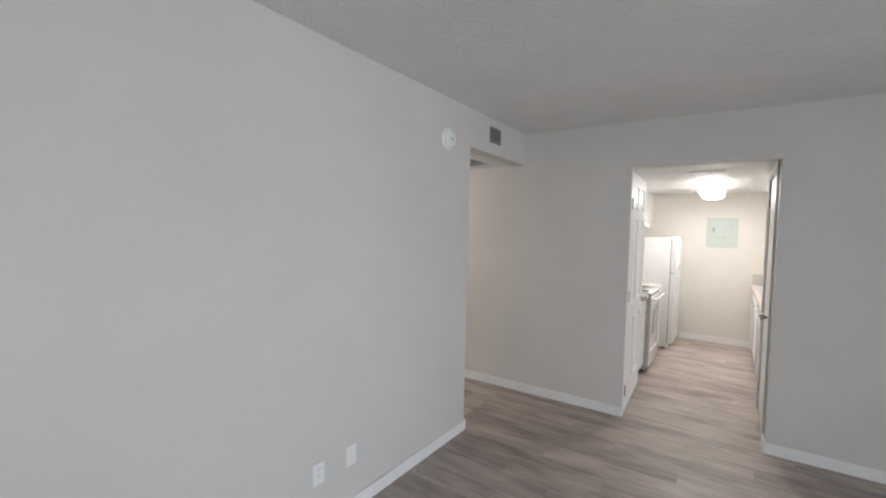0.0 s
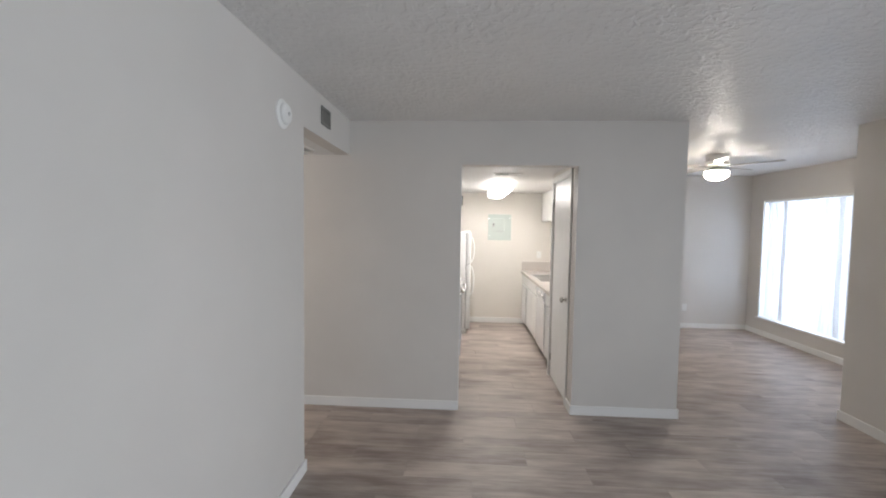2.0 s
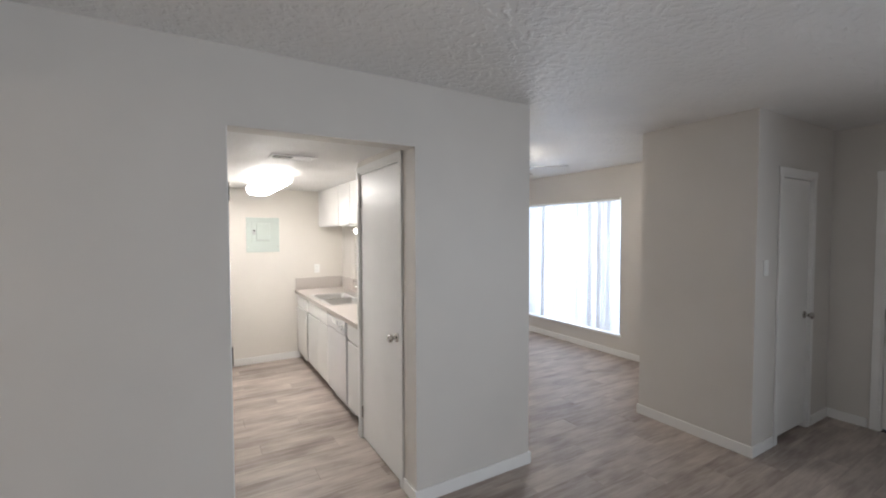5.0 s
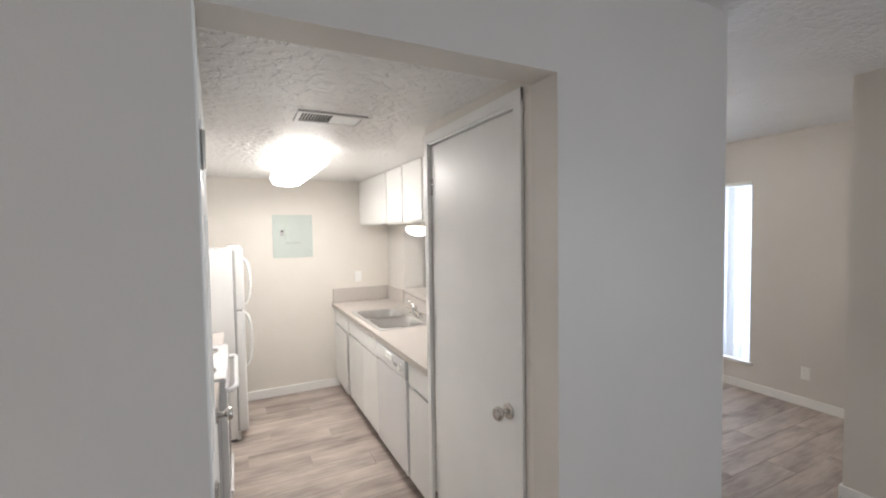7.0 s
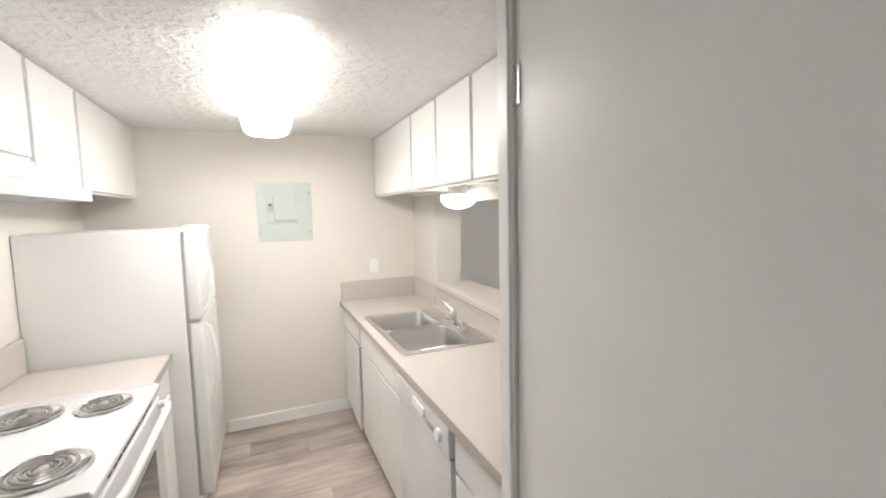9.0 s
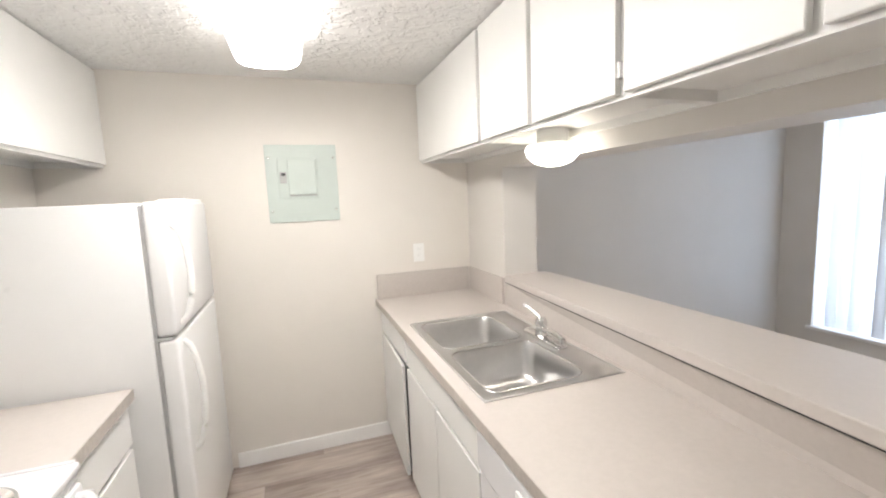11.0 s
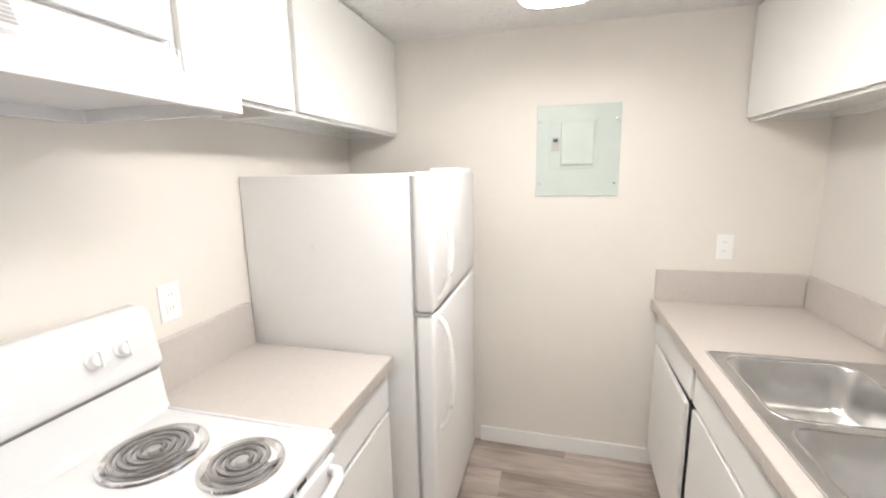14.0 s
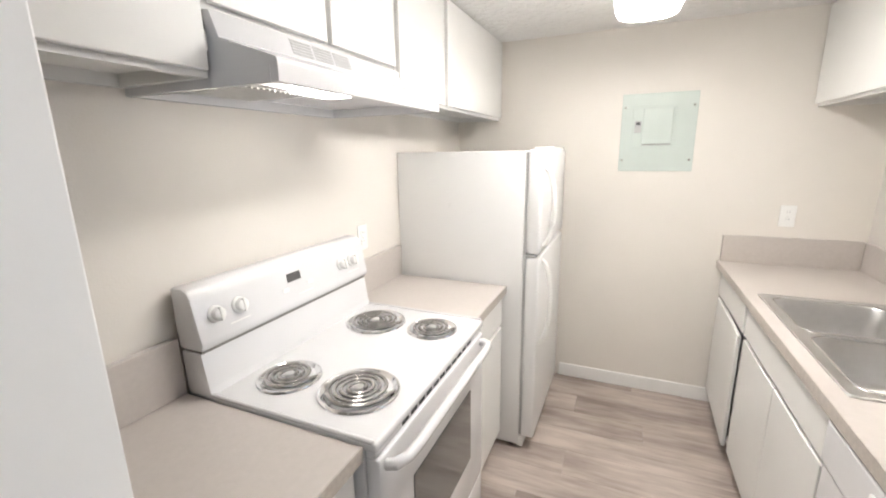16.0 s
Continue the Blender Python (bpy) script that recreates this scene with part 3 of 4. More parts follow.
register("wall_vent", XL, 3.093, 2.404, 0.19, 0.13, Matrix.Translation((XL, 3.093, 2.404)) @ pose(0, 0, 0, 90, 0, 90), 9, "small dark grey slatted vent on the bulkhead", M_VENTDARK)
register("ceiling_vent", -0.05, 4.745, KC, 0.32, 0.19, Matrix.Translation((-0.05, 4.745, KC)) @ pose(0, 0, 0, 180, 0, 0), 20, "white two-way ceiling vent in the kitchen", split=True)
register("return_grille", -2.02, 3.28, HALLC, 0.5, 0.5, Matrix.Translation((-2.02, 3.28, HALLC)) @ pose(0, 0, 0, 180, 0, 0), 16, "white return air grille in the hall ceiling")

# electrical panel
ep = thing("electrical_panel", (0.063, YB, 1.64), "pale green-grey steel breaker panel on the back wall", "panel")
part("cover", box(-0.133, 0.257, YB - 0.008, YB, 1.418, 1.856, 0.002), M_PANEL, ep)
part("raised_frame", box(-0.070, 0.152, YB - 0.014, YB - 0.007, 1.552, 1.786, 0.002), M_PANEL, ep)
dr = part("door", box(-0.016, 0.138, YB - 0.027, YB - 0.013, 1.574, 1.774, 0.003), M_PANEL, ep)
# grey sliver that draws the shade along the door's lower edge
part("door_shade_strip", box(-0.014, 0.136, YB - 0.020, YB - 0.0145, 1.567, 1.5745, 0.001), M_GREYGAS, ep, "grey strip painted as the shade under the panel door")
part("latch", box(-0.060, -0.024, YB - 0.019, YB - 0.013, 1.640, 1.705, 0.002), M_GREYGAS, ep, "grey latch plate")
part("latch_slot", box(-0.052, -0.031, YB - 0.0205, YB - 0.0185, 1.682, 1.697), M_DARK, ep)
for x in (-0.115, 0.238):
    for z in (1.482, 1.782):
        part("screw", lathe([(0, 0), (0.006, 0), (0.005, 0.003), (0, 0.004)], 12, Matrix.Translation((x, YB - 0.008, z)) @ pose(0, 0, 0, 90, 0, 0)), M_NICKEL, ep)

# ---- lamps ----
kl = thing("kitchen_ceiling_light", (LX, (LY0 + LY1) / 2, KC), "lit white wraparound fluorescent fixture on the kitchen ceiling", "ceiling light")
part("housing", box(LX - 0.085, LX + 0.085, LY0 + 0.03, LY1 - 0.03, KC - 0.044, KC, 0.004), M_PLASTIC, kl)
prof = []
for k in range(13):
    a = math.pi * k / 12
    prof.append((LX + 0.135 * math.copysign(abs(math.cos(a)) ** 0.55, math.cos(a)), KC - 0.042 - 0.095 * math.sin(a) ** 0.6))
b = extrude_profile(prof, LY0 + 0.004, LY1 - 0.004, 0.012)
lens = part("diffuser", b, M_LAMP, kl, "glowing white acrylic diffuser", True)
lens.data.materials.append(M_LAMPSIDE)
for poly in lens.data.polygons:
    poly.material_index = 0 if poly.normal.z < -0.6 else 1

ul = thing("undercabinet_light", (0.985, 6.12, 1.770), "lit white glass dome light under the wall cabinets", "light")
part("base", lathe([(0, 0.054), (0.060, 0.054), (0.060, 0.0), (0.098, -0.002), (0.098, -0.012), (0, -0.012)], 32, Matrix.Translation((0.985, 6.12, 1.716))), M_PLASTIC, ul, smooth=True)
part("shade", lathe([(0.104, -0.012), (0.106, -0.022), (0.098, -0.048), (0.074, -0.072), (0.038, -0.085), (0, -0.089)], 32, Matrix.Translation((0.985, 6.12, 1.716))), M_DOME, ul, "glowing opal glass dome", True)

# unseen fixture, added to give the hall its warm light
hl = thing("hall_fill_light", (-3.2, 3.2, HALLC), "unseen dome light added to light the hall warmly", "ceiling light")
MH = Matrix.Translation((-3.2, 3.2, HALLC))
part("base", lathe([(0, 0), (0.13, 0), (0.13, -0.015), (0, -0.015)], 32, MH), M_PLASTIC, hl, smooth=True)
part("shade", lathe([(0.14, -0.015), (0.14, -0.03), (0.12, -0.065), (0.08, -0.09), (0, -0.1)], 32, MH), M_HALLLAMP, hl, "glowing opal glass dome", True)

FX, FY = 2.48, 5.30
cf = thing("ceiling_fan", (FX, FY, HC), "nickel hugger ceiling fan with grey-brown blades and a lit bowl", "ceiling fan")
MF = Matrix.Translation((FX, FY, HC))
part("canopy", lathe([(0, 0), (0.12, 0), (0.125, -0.02), (0.115, -0.05), (0.10, -0.07), (0, -0.07)], 36, MF), M_FANBODY, cf, "brushed nickel canopy", True)
part("motor", lathe([(0.07, -0.07), (0.125, -0.085), (0.13, -0.12), (0.10, -0.15), (0.06, -0.165), (0, -0.165)], 36, MF), M_FANBODY, cf, "brushed nickel motor housing", True)
part("fitter", lathe([(0.05, -0.165), (0.085, -0.175), (0.12, -0.195), (0.12, -0.205), (0, -0.205)], 36, MF), M_FANBODY, cf, smooth=True)
part("bowl", lathe([(0.125, -0.203), (0.13, -0.225), (0.115, -0.262), (0.075, -0.292), (0.03, -0.303), (0, -0.304)], 36, MF), M_FANLAMP, cf, "glowing frosted glass bowl", True)
for i in range(5):
    MB = MF @ pose(0, 0, -0.135, 0, 0, 72 * i + 28)
    bm = bmesh.new()
    outline = []
    for k in range(9):
        a = -math.pi / 2 + math.pi * k / 8
        outline.append((0.60 + 0.05 * math.cos(a), 0.066 * math.sin(a)))
    outline += [(0.24, 0.05), (0.20, 0.035), (0.20, -0.035), (0.24, -0.05)]
    vs = [bm.verts.new((x, y, 0.0)) for x, y in outline]
    f = bm.faces.new(vs)
    r = bmesh.ops.extrude_face_region(bm, geom=[f])
    for v in r["geom"]:
        if isinstance(v, bmesh.types.BMVert):
            v.co.z += 0.006
    bmesh.ops.recalc_face_normals(bm, faces=bm.faces)
    bm.transform(MB @ pose(0, 0, 0, 11, 0, 0))
    bl = part("blade", bm, M_BLADE, cf)
    b = box(0.10, 0.27, -0.018, 0.018, -0.006, 0.0, 0.002)
    b.transform(MB)
    part("blade_iron", b, M_NICKEL, bl, "nickel bracket")


# ---- kitchen cabinets ----
UZ0, UZ1 = 1.742, KC


def wall_cabinet(name, face, back, y0, y1, z0, z1, doors, label, group, finger=True):
    """face and back: x of the front frame and of the wall; doors: y spans of the slab doors."""
    s = 1 if face > back else -1
    t = thing(name, ((face + back) / 2, (y0 + y1) / 2, z0), label, "cabinet", group)
    f0 = face - s * 0.02
    a, c = sorted((f0, back))
    part("side_panel", box(a, c, y0 + 0.0005, y0 + 0.016, z0, z1), M_CAB, t)
    part("side_panel", box(a, c, y1 - 0.016, y1 - 0.0005, z0, z1), M_CAB, t)
    part("bottom_panel", box(a, c, y0 + 0.016, y1 - 0.016, z0 + 0.028, z0 + 0.042), M_CAB, t)
    part("top_panel", box(a, c, y0 + 0.016, y1 - 0.016, z1 - 0.016, z1 - 0.001), M_CAB, t)
    a2, c2 = sorted((back, back + s * 0.02))
    part("nailing_rail", box(a2, c2, y0 + 0.016, y1 - 0.016, z0, z0 + 0.028), M_CAB, t)
    a, c = sorted((face - s * 0.019, face - s * 0.0005))
    bm = box(a, c, y0 + 0.0005, y1 - 0.0005, z0, z1 - 0.001)
    part("face_frame", bm, M_CAB, t)
    a, c = sorted((face, face + s * 0.018))
    for d0, d1 in doors:
        d = part("door", box(a, c, d0, d1, z0 + 0.012, z1 - 0.012, 0.003), M_CAB, t)
        hy = d0 + 0.004 if d0 - y0 < y1 - d1 else d1 - 0.004
        hs = -1 if d0 - y0 < y1 - d1 else 1
        for hz in (z0 + 0.07, z1 - 0.07):
            hx = sorted((face + s * 0.001, face + s * 0.012))
            hyy = sorted((hy + hs * 0.004, hy + hs * 0.012))
            part("hinge", box(hx[0], hx[1], hyy[0], hyy[1], hz - 0.02, hz + 0.02, 0.001), M_VENT, d, "small painted hinge")
    return t


G = "white kitchen wall cabinets"
LU = "white slab-door wall cabinet over the pass-through counter"
wall_cabinet("wall_cabinet", 0.782, KX1, 6.327, YB, UZ0, UZ1, ((6.342, YB - 0.012),), LU, G)
wall_cabinet("wall_cabinet", 0.782, KX1, 5.513, 6.327, UZ0, UZ1, ((5.527, 5.912), (5.937, 6.313)), LU, G)
wall_cabinet("wall_cabinet", 0.782, KX1, PY + 0.002, 5.513, UZ0, UZ1, ((4.760, 5.097), (5.119, 5.500)), LU, G)
LU = "white slab-door wall cabinet on the stove wall"
wall_cabinet("wall_cabinet", -0.882, KX0, 6.315, YB, UZ0, UZ1, ((6.334, YB - 0.012),), "white slab-door wall cabinet over the refrigerator", G)
wall_cabinet("wall_cabinet", -0.882, KX0, 5.865, 6.315, UZ0, UZ1, ((5.880, 6.296),), LU, G)
wall_cabinet("wall_cabinet", -0.882, KX0, 4.50, 5.095, 1.700, UZ1, ((4.515, 5.085),), LU, G)
wall_cabinet("wall_cabinet", -0.882, KX0, 5.097, 5.863, 1.832, UZ1, ((5.11, 5.472), (5.492, 5.850)), "short white wall cabinet over the range hood", G)


def base_cabinet(face, back, y0, y1, doors, drawers, label, top=0.868):
    s = 1 if face > back else -1
    t = thing("base_cabinet", ((face + back) / 2, (y0 + y1) / 2, 0), label, "cabinet", "white kitchen base cabinets")
    a, c = sorted((face - s * 0.02, back + s * 0.004))
    part("carcass", box(a, c, y0 + 0.001, y1 - 0.001, 0.1, top), M_CAB, t)
    # recess under the doors, its shade painted in by the dark material
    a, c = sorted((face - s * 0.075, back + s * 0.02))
    part("toe_kick", box(a, c, y0 + 0.001, y1 - 0.001, 0.0, 0.1), M_TOE_SHADE, t, "recessed toe kick, its shade put into the dark colour")
    a, c = sorted((face - s * 0.02, face))
    for z0, z1 in ((0.1, 0.135), (0.842, 0.868)):
        part("frame_rail", box(a, c, y0 + 0.001, y1 - 0.001, z0, z1), M_CAB, t)
    for q0, q1 in ((y0 + 0.001, y0 + 0.03), (y1 - 0.03, y1 - 0.001)):
        part("frame_stile", box(a, c, q0, q1, 0.135, 0.842), M_CAB, t)
    a, c = sorted((face + s * 0.0005, face + s * 0.018))
    for d0, d1 in doors:
        part("door", box(a, c, d0, d1, 0.115, 0.700, 0.003), M_CAB, t)
    for d0, d1 in drawers:
        part("drawer_front", box(a, c, d0, d1, 0.718, 0.852, 0.003), M_CAB, t)
    return t


LB = "white slab-door base cabinet under the sink counter"
base_cabinet(0.478, 1.085, 6.60, YB - 0.016, ((6.628, 7.20),), ((6.628, 7.20),), LB, 0.70)
sink_base = bpy.data.objects["base_cabinet"]
# flat black strip on the face frame in place of the gap's shade
part("door_gap_shade", box(0.470, 0.4785, 6.598, 6.634, 0.115, 0.700), M_DARK, sink_base, "black strip painted as the gap's shade beside the ajar door")
ajar = Matrix.Translation((0.478, 7.20, 0)) @ pose(0, 0, 0, 0, 0, -1.6) @ Matrix.Translation((-0.478, -7.20, 0))
for ob in sink_base.children:
    if ob.name.startswith("door") and not ob.name.startswith("door_gap_shade"):
        ob.data.transform(ajar)
base_cabinet(0.478, 1.085, 5.720, 6.60, ((5.740, 6.150), (6.157, 6.594)), ((5.740, 6.594),), LB, 0.70)
base_cabinet(0.478, 1.085, PY + 0.002, 5.105, ((4.760, 5.090),), ((4.760, 5.090),), "narrow white base cabinet with a drawer")
base_cabinet(-0.61, KX0, 5.888, 6.345, ((5.905, 6.33),), ((5.905, 6.33),), "white base cabinet between stove and refrigerator")
base_cabinet(-0.61, KX0, 4.76, 5.112, ((4.775, 5.097),), ((4.775, 5.097),), "white base cabinet beside the stove")

dw = thing("dishwasher", (0.78, 5.412, 0), "white built-in dishwasher under the counter", "dishwasher")
part("tub", box(0.49, 1.06, 5.110, 5.715, 0.1, 0.866), M_WHITE, dw)
part("door", box(0.452, 0.49, 5.112, 5.713, 0.115, 0.735, 0.006), M_WHITE, dw)
cpn = part("control_panel", box(0.444, 0.49, 5.112, 5.713, 0.741, 0.862, 0.008), M_WHITE, dw)
part("latch", box(0.436, 0.446, 5.335, 5.475, 0.80, 0.835, 0.004), M_PLASTIC, cpn)
part("dial", lathe([(0, 0), (0.024, 0), (0.022, 0.014), (0, 0.015)], 24, Matrix.Translation((0.445, 5.19, 0.80)) @ pose(0, 0, 0, 0, -90, 0)), M_PLASTIC, cpn, smooth=True)
for k in range(4):
    part("button", box(0.441, 0.446, 5.245 + 0.018 * k, 5.258 + 0.018 * k, 0.782, 0.802, 0.001), M_GREYGAS, cpn)
part("toe_panel", box(0.53, 0.56, 5.112, 5.713, 0.0, 0.1), M_WHITE, dw)

# ---- counters ----
CT0, CT1 = 0.870, 0.908
SKX0, SKX1, SKY0, SKY1 = 0.492, 1.018, 5.752, 6.622
CF = 0.440
ct = thing("countertop", (0.76, 6.0, CT0), "beige-grey speckled laminate countertop with a sink cut-out", "countertop")
hx0, hx1, hy0, hy1 = SKX0 + 0.012, SKX1 - 0.012, SKY0 + 0.012, SKY1 - 0.012
bm = box(CF + 0.004, hx0, PY + 0.003, YB - 0.002, CT0, CT1)
bm_box(bm, hx1, KX1 - 0.002, PY + 0.003, YB - 0.002, CT0, CT1)
bm_box(bm, hx0, hx1, PY + 0.003, hy0, CT0, CT1)
bm_box(bm, hx0, hx1, hy1, YB - 0.002, CT0, CT1)
part("top", bm, M_LAM, ct)
part("front_edge", box(CF, CF + 0.004, PY + 0.003, YB - 0.002, CT0, CT1 + 0.0005, 0.001), M_LAMEDGE, ct, "darker laminate edge strip")
part("backsplash", box(CF + 0.012, KX1 - 0.0203, YB - 0.021, YB - 0.0005, CT1, 1.062, 0.003), M_LAM, ct)
part("side_splash", box(KX1 - 0.020, KX1 - 0.0005, 6.750, YB - 0.0212, CT1, 1.060, 0.003), M_LAM, ct)
bm = box(0, 1, PY + 0.022, 6.748, CT1, 1.0326)
for v in bm.verts:
    along = (6.748 - v.co.y) / (6.748 - PY - 0.022)
    v.co.x = KX1 - 0.0005 if v.co.x > 0.5 else min(KX1 - 0.003, 1.083 - (0.118 if v.co.z > 1 else 0.080) * along)
part("riser", bm, M_LAM, ct)
br = thing("bar_ledge", (1.19, 5.78, 1.032), "raised beige-grey laminate bar ledge on the pass-through", "counter")
bm = box(0, 1, PY + 0.022, 6.748, 1.037, 1.074)
for v in bm.verts:
    along = (6.748 - v.co.y) / (6.748 - PY - 0.022)
    v.co.x = 1.360 if v.co.x > 0.5 else 1.086 - 0.140 * along
bmesh.ops.bevel(bm, geom=bm.edges[:], offset=0.004, segments=2, profile=0.5, affect="EDGES")
part("top", bm, M_LAM, br)
# thin black strip that draws the shadow line below the ledge
bm = box(0, 1, PY + 0.024, 6.746, 1.0328, 1.0372)
for v in bm.verts:
    v.co.x = 1.345 if v.co.x > 0.5 else 1.0895 - 0.140 * (6.748 - v.co.y) / (6.748 - PY - 0.022)
part("ledge_gap_shade", bm, M_DARK, br, "black strip painted as the shadow gap under the ledge")


def side_counter(y0, y1, label):
    t = thing("countertop", (-0.87, (y0 + y1) / 2, CT0), label, "countertop")
    part("top", box(KX0 + 0.001, -0.579, y0, y1, CT0, CT1, 0.002), M_LAM, t)
    part("front_edge", box(-0.579, -0.575, y0, y1, CT0, CT1 + 0.0005, 0.001), M_LAMEDGE, t, "darker laminate edge strip")
    part("backsplash", box(KX0 + 0.0005, KX0 + 0.021, y0, y1, CT1, 1.070, 0.003), M_LAM, t)


side_counter(5.886, 6.347, "short beige laminate countertop between stove and refrigerator")
side_counter(4.755, 5.114, "short beige laminate countertop beside the stove")

# ---- sink and faucet ----
sk = thing("kitchen_sink", (0.755, 6.187, CT1), "stainless steel double-bowl drop-in sink", "sink")


def rounded(x0, x1, y0, y1, r, z, n=6):
    pts = []
    for cx, cy, a0 in ((x1 - r, y1 - r, 0), (x0 + r, y1 - r, 90), (x0 + r, y0 + r, 180), (x1 - r, y0 + r, 270)):
        for k in range(n + 1):
            a = radians(a0 + 90 * k / n)
            pts.append((cx + r * math.cos(a), cy + r * math.sin(a), z))
    return pts


def loft(loops, cap=True):
    bm = bmesh.new()
    rings = [[bm.verts.new(p) for p in lp] for lp in loops]
    for a, c in zip(rings, rings[1:]):
        for k in range(len(a)):
            bm.faces.new((a[k], a[(k + 1) % len(a)], c[(k + 1) % len(c)], c[k]))
    if cap:
        bm.faces.new(rings[-1])
    bmesh.ops.recalc_face_normals(bm, faces=bm.faces)
    return bm


bowls = ((0.530, 0.895, 5.790, 6.168), (0.530, 0.895, 6.206, 6.584))
bm = bmesh.new()
xs, ys = (SKX0, 0.531, 0.894, SKX1), (SKY0, 5.791, 6.167, 6.207, 6.583, SKY1)
grid = [[bm.verts.new((x, y, CT1 + 0.0005)) for y in ys] for x in xs]
for gx in range(3):
    for gy in range(5):
        if not (gx == 1 and gy in (1, 3)):
            bm.faces.new((grid[gx][gy], grid[gx + 1][gy], grid[gx + 1][gy + 1], grid[gx][gy + 1]))
lift = bmesh.ops.extrude_face_region(bm, geom=bm.faces[:])
for v in lift["geom"]:
    if isinstance(v, bmesh.types.BMVert):
        v.co.z += 0.003
bmesh.ops.recalc_face_normals(bm, faces=bm.faces)
part("deck", bm, M_STEEL, sk)
part("lip", tube([(x, y, CT1 + 0.0035) for x, y, z in rounded(SKX0 + 0.003, SKX1 - 0.003, SKY0 + 0.003, SKY1 - 0.003, 0.018, 0)], 0.0035, 8, True), M_STEEL, sk, smooth=True)
for x0, x1, y0, y1 in bowls:
    zt = CT1 + 0.0038
    loops = [rounded(x0 - 0.012, x1 + 0.012, y0 - 0.012, y1 + 0.012, 0.034, zt), rounded(x0, x1, y0, y1, 0.055, zt + 0.0005)]
    loops.append(rounded(x0 + 0.004, x1 - 0.004, y0 + 0.004, y1 - 0.004, 0.053, zt - 0.006))
    loops.append(rounded(x0 + 0.010, x1 - 0.010, y0 + 0.010, y1 - 0.010, 0.05, zt - 0.09))
    for q in range(1, 6):
        a = math.pi / 2 * q / 5
        d = 0.012 + 0.04 * (1 - math.cos(a))
        loops.append(rounded(x0 + d, x1 - d, y0 + d, y1 - d, 0.05, zt - 0.12 - 0.04 * math.sin(a)))
    bw = part("bowl", loft(loops), M_STEEL, sk, smooth=True)
    part("bowl_rim", tube(rounded(x0 - 0.001, x1 + 0.001, y0 - 0.001, y1 + 0.001, 0.055, zt + 0.0008), 0.0030, 8, True), M_CHROME, bw, "polished bowl rim", True)
    dm = Matrix.Translation(((x0 + x1) / 2, (y0 + y1) / 2, zt - 0.16))
    part("drain", lathe([(0.056, 0.0012), (0.054, 0.004), (0.042, 0.002), (0.036, -0.004), (0, -0.004)], 28, dm), M_CHROME, bw, "chrome strainer", True)

fc = thing("faucet", (0.955, 6.175, CT1 + 0.004), "chrome single-lever kitchen faucet on the sink deck", "faucet")
part("deck_plate", loft([rounded(0.925, 0.985, 6.010, 6.290, 0.028, CT1 + 0.0036), rounded(0.926, 0.984, 6.011, 6.289, 0.028, CT1 + 0.012), rounded(0.934, 0.976, 6.019, 6.281, 0.02, CT1 + 0.017)]),
     M_CHROME, fc, smooth=True)
part("body", lathe([(0.028, 0.0), (0.026, 0.012), (0.022, 0.030), (0.026, 0.044), (0.027, 0.056), (0.020, 0.072), (0, 0.076)], 28, Matrix.Translation((0.957, 6.175, CT1 + 0.016))), M_CHROME, fc, smooth=True)
sp = [(0.955 - 0.012 * u, 6.165 - 0.165 * u, CT1 + 0.040 + 0.016 * math.sin(u * 2.6)) for u in [k / 10 for k in range(11)]]
part("spout", tube(sp, 0.0105, 14), M_CHROME, fc, smooth=True)
part("aerator", lathe([(0, 0), (0.012, 0), (0.0125, -0.018), (0, -0.018)], 18, Matrix.Translation((0.943, 6.004, CT1 + 0.050))), M_CHROME, fc, smooth=True)
part("lever", tube([(0.956, 6.178, CT1 + 0.086), (0.948, 6.200, CT1 + 0.102), (0.938, 6.228, CT1 + 0.118), (0.930, 6.250, CT1 + 0.128)], 0.0072, 12), M_CHROME, fc, smooth=True)
part("lever_tip", lathe([(0, -0.008), (0.011, -0.007), (0.013, 0), (0.010, 0.007), (0, 0.008)], 18, Matrix.Translation((0.928, 6.255, CT1 + 0.131))), M_CHROME, fc, smooth=True)

# ---- stove ----
SY0, SY1, SFX = 5.120, 5.880, -0.555
st = thing("electric_range", (-0.86, 5.5, 0), "white freestanding electric coil range", "stove")
part("body", box(KX0 + 0.02, SFX - 0.025, SY0, SY1, 0.03, 0.895, 0.003), M_WHITE, st)
part("cooktop", box(KX0 + 0.02, SFX + 0.012, SY0 - 0.003, SY1 + 0.003, 0.893, 0.918, 0.008, 3), M_WHITE, st, "white enamel cooktop", True)
for y0, y1 in ((SY0 - 0.003, SY0 + 0.009), (SY1 - 0.009, SY1 + 0.003)):
    part("cooktop_rim", box(-1.06, SFX + 0.004, y0, y1, 0.912, 0.924, 0.005, 3), M_WHITE, st, smooth=True)
part("riser", extrude_profile([(KX0 + 0.022, 0.90), (-1.045, 0.90), (-1.060, 0.935), (-1.074, 1.034), (KX0 + 0.022, 1.034)], SY0 - 0.003, SY1 + 0.003, 0.003), M_WHITE, st, smooth=True)
part("seam", box(KX0 + 0.03, -1.074, SY0 + 0.002, SY1 - 0.002, 1.033, 1.043), M_VENTDARK, st, "dark seam")
bg = part("backguard", extrude_profile([(KX0 + 0.015, 1.041), (-1.066, 1.041), (-1.058, 1.060), (-1.082, 1.186), (-1.092, 1.204), (-1.112, 1.212), (KX0 + 0.015, 1.212)], SY0 - 0.006, SY1 + 0.006, 0.009), M_WHITE, st,
          "white control backguard", True)


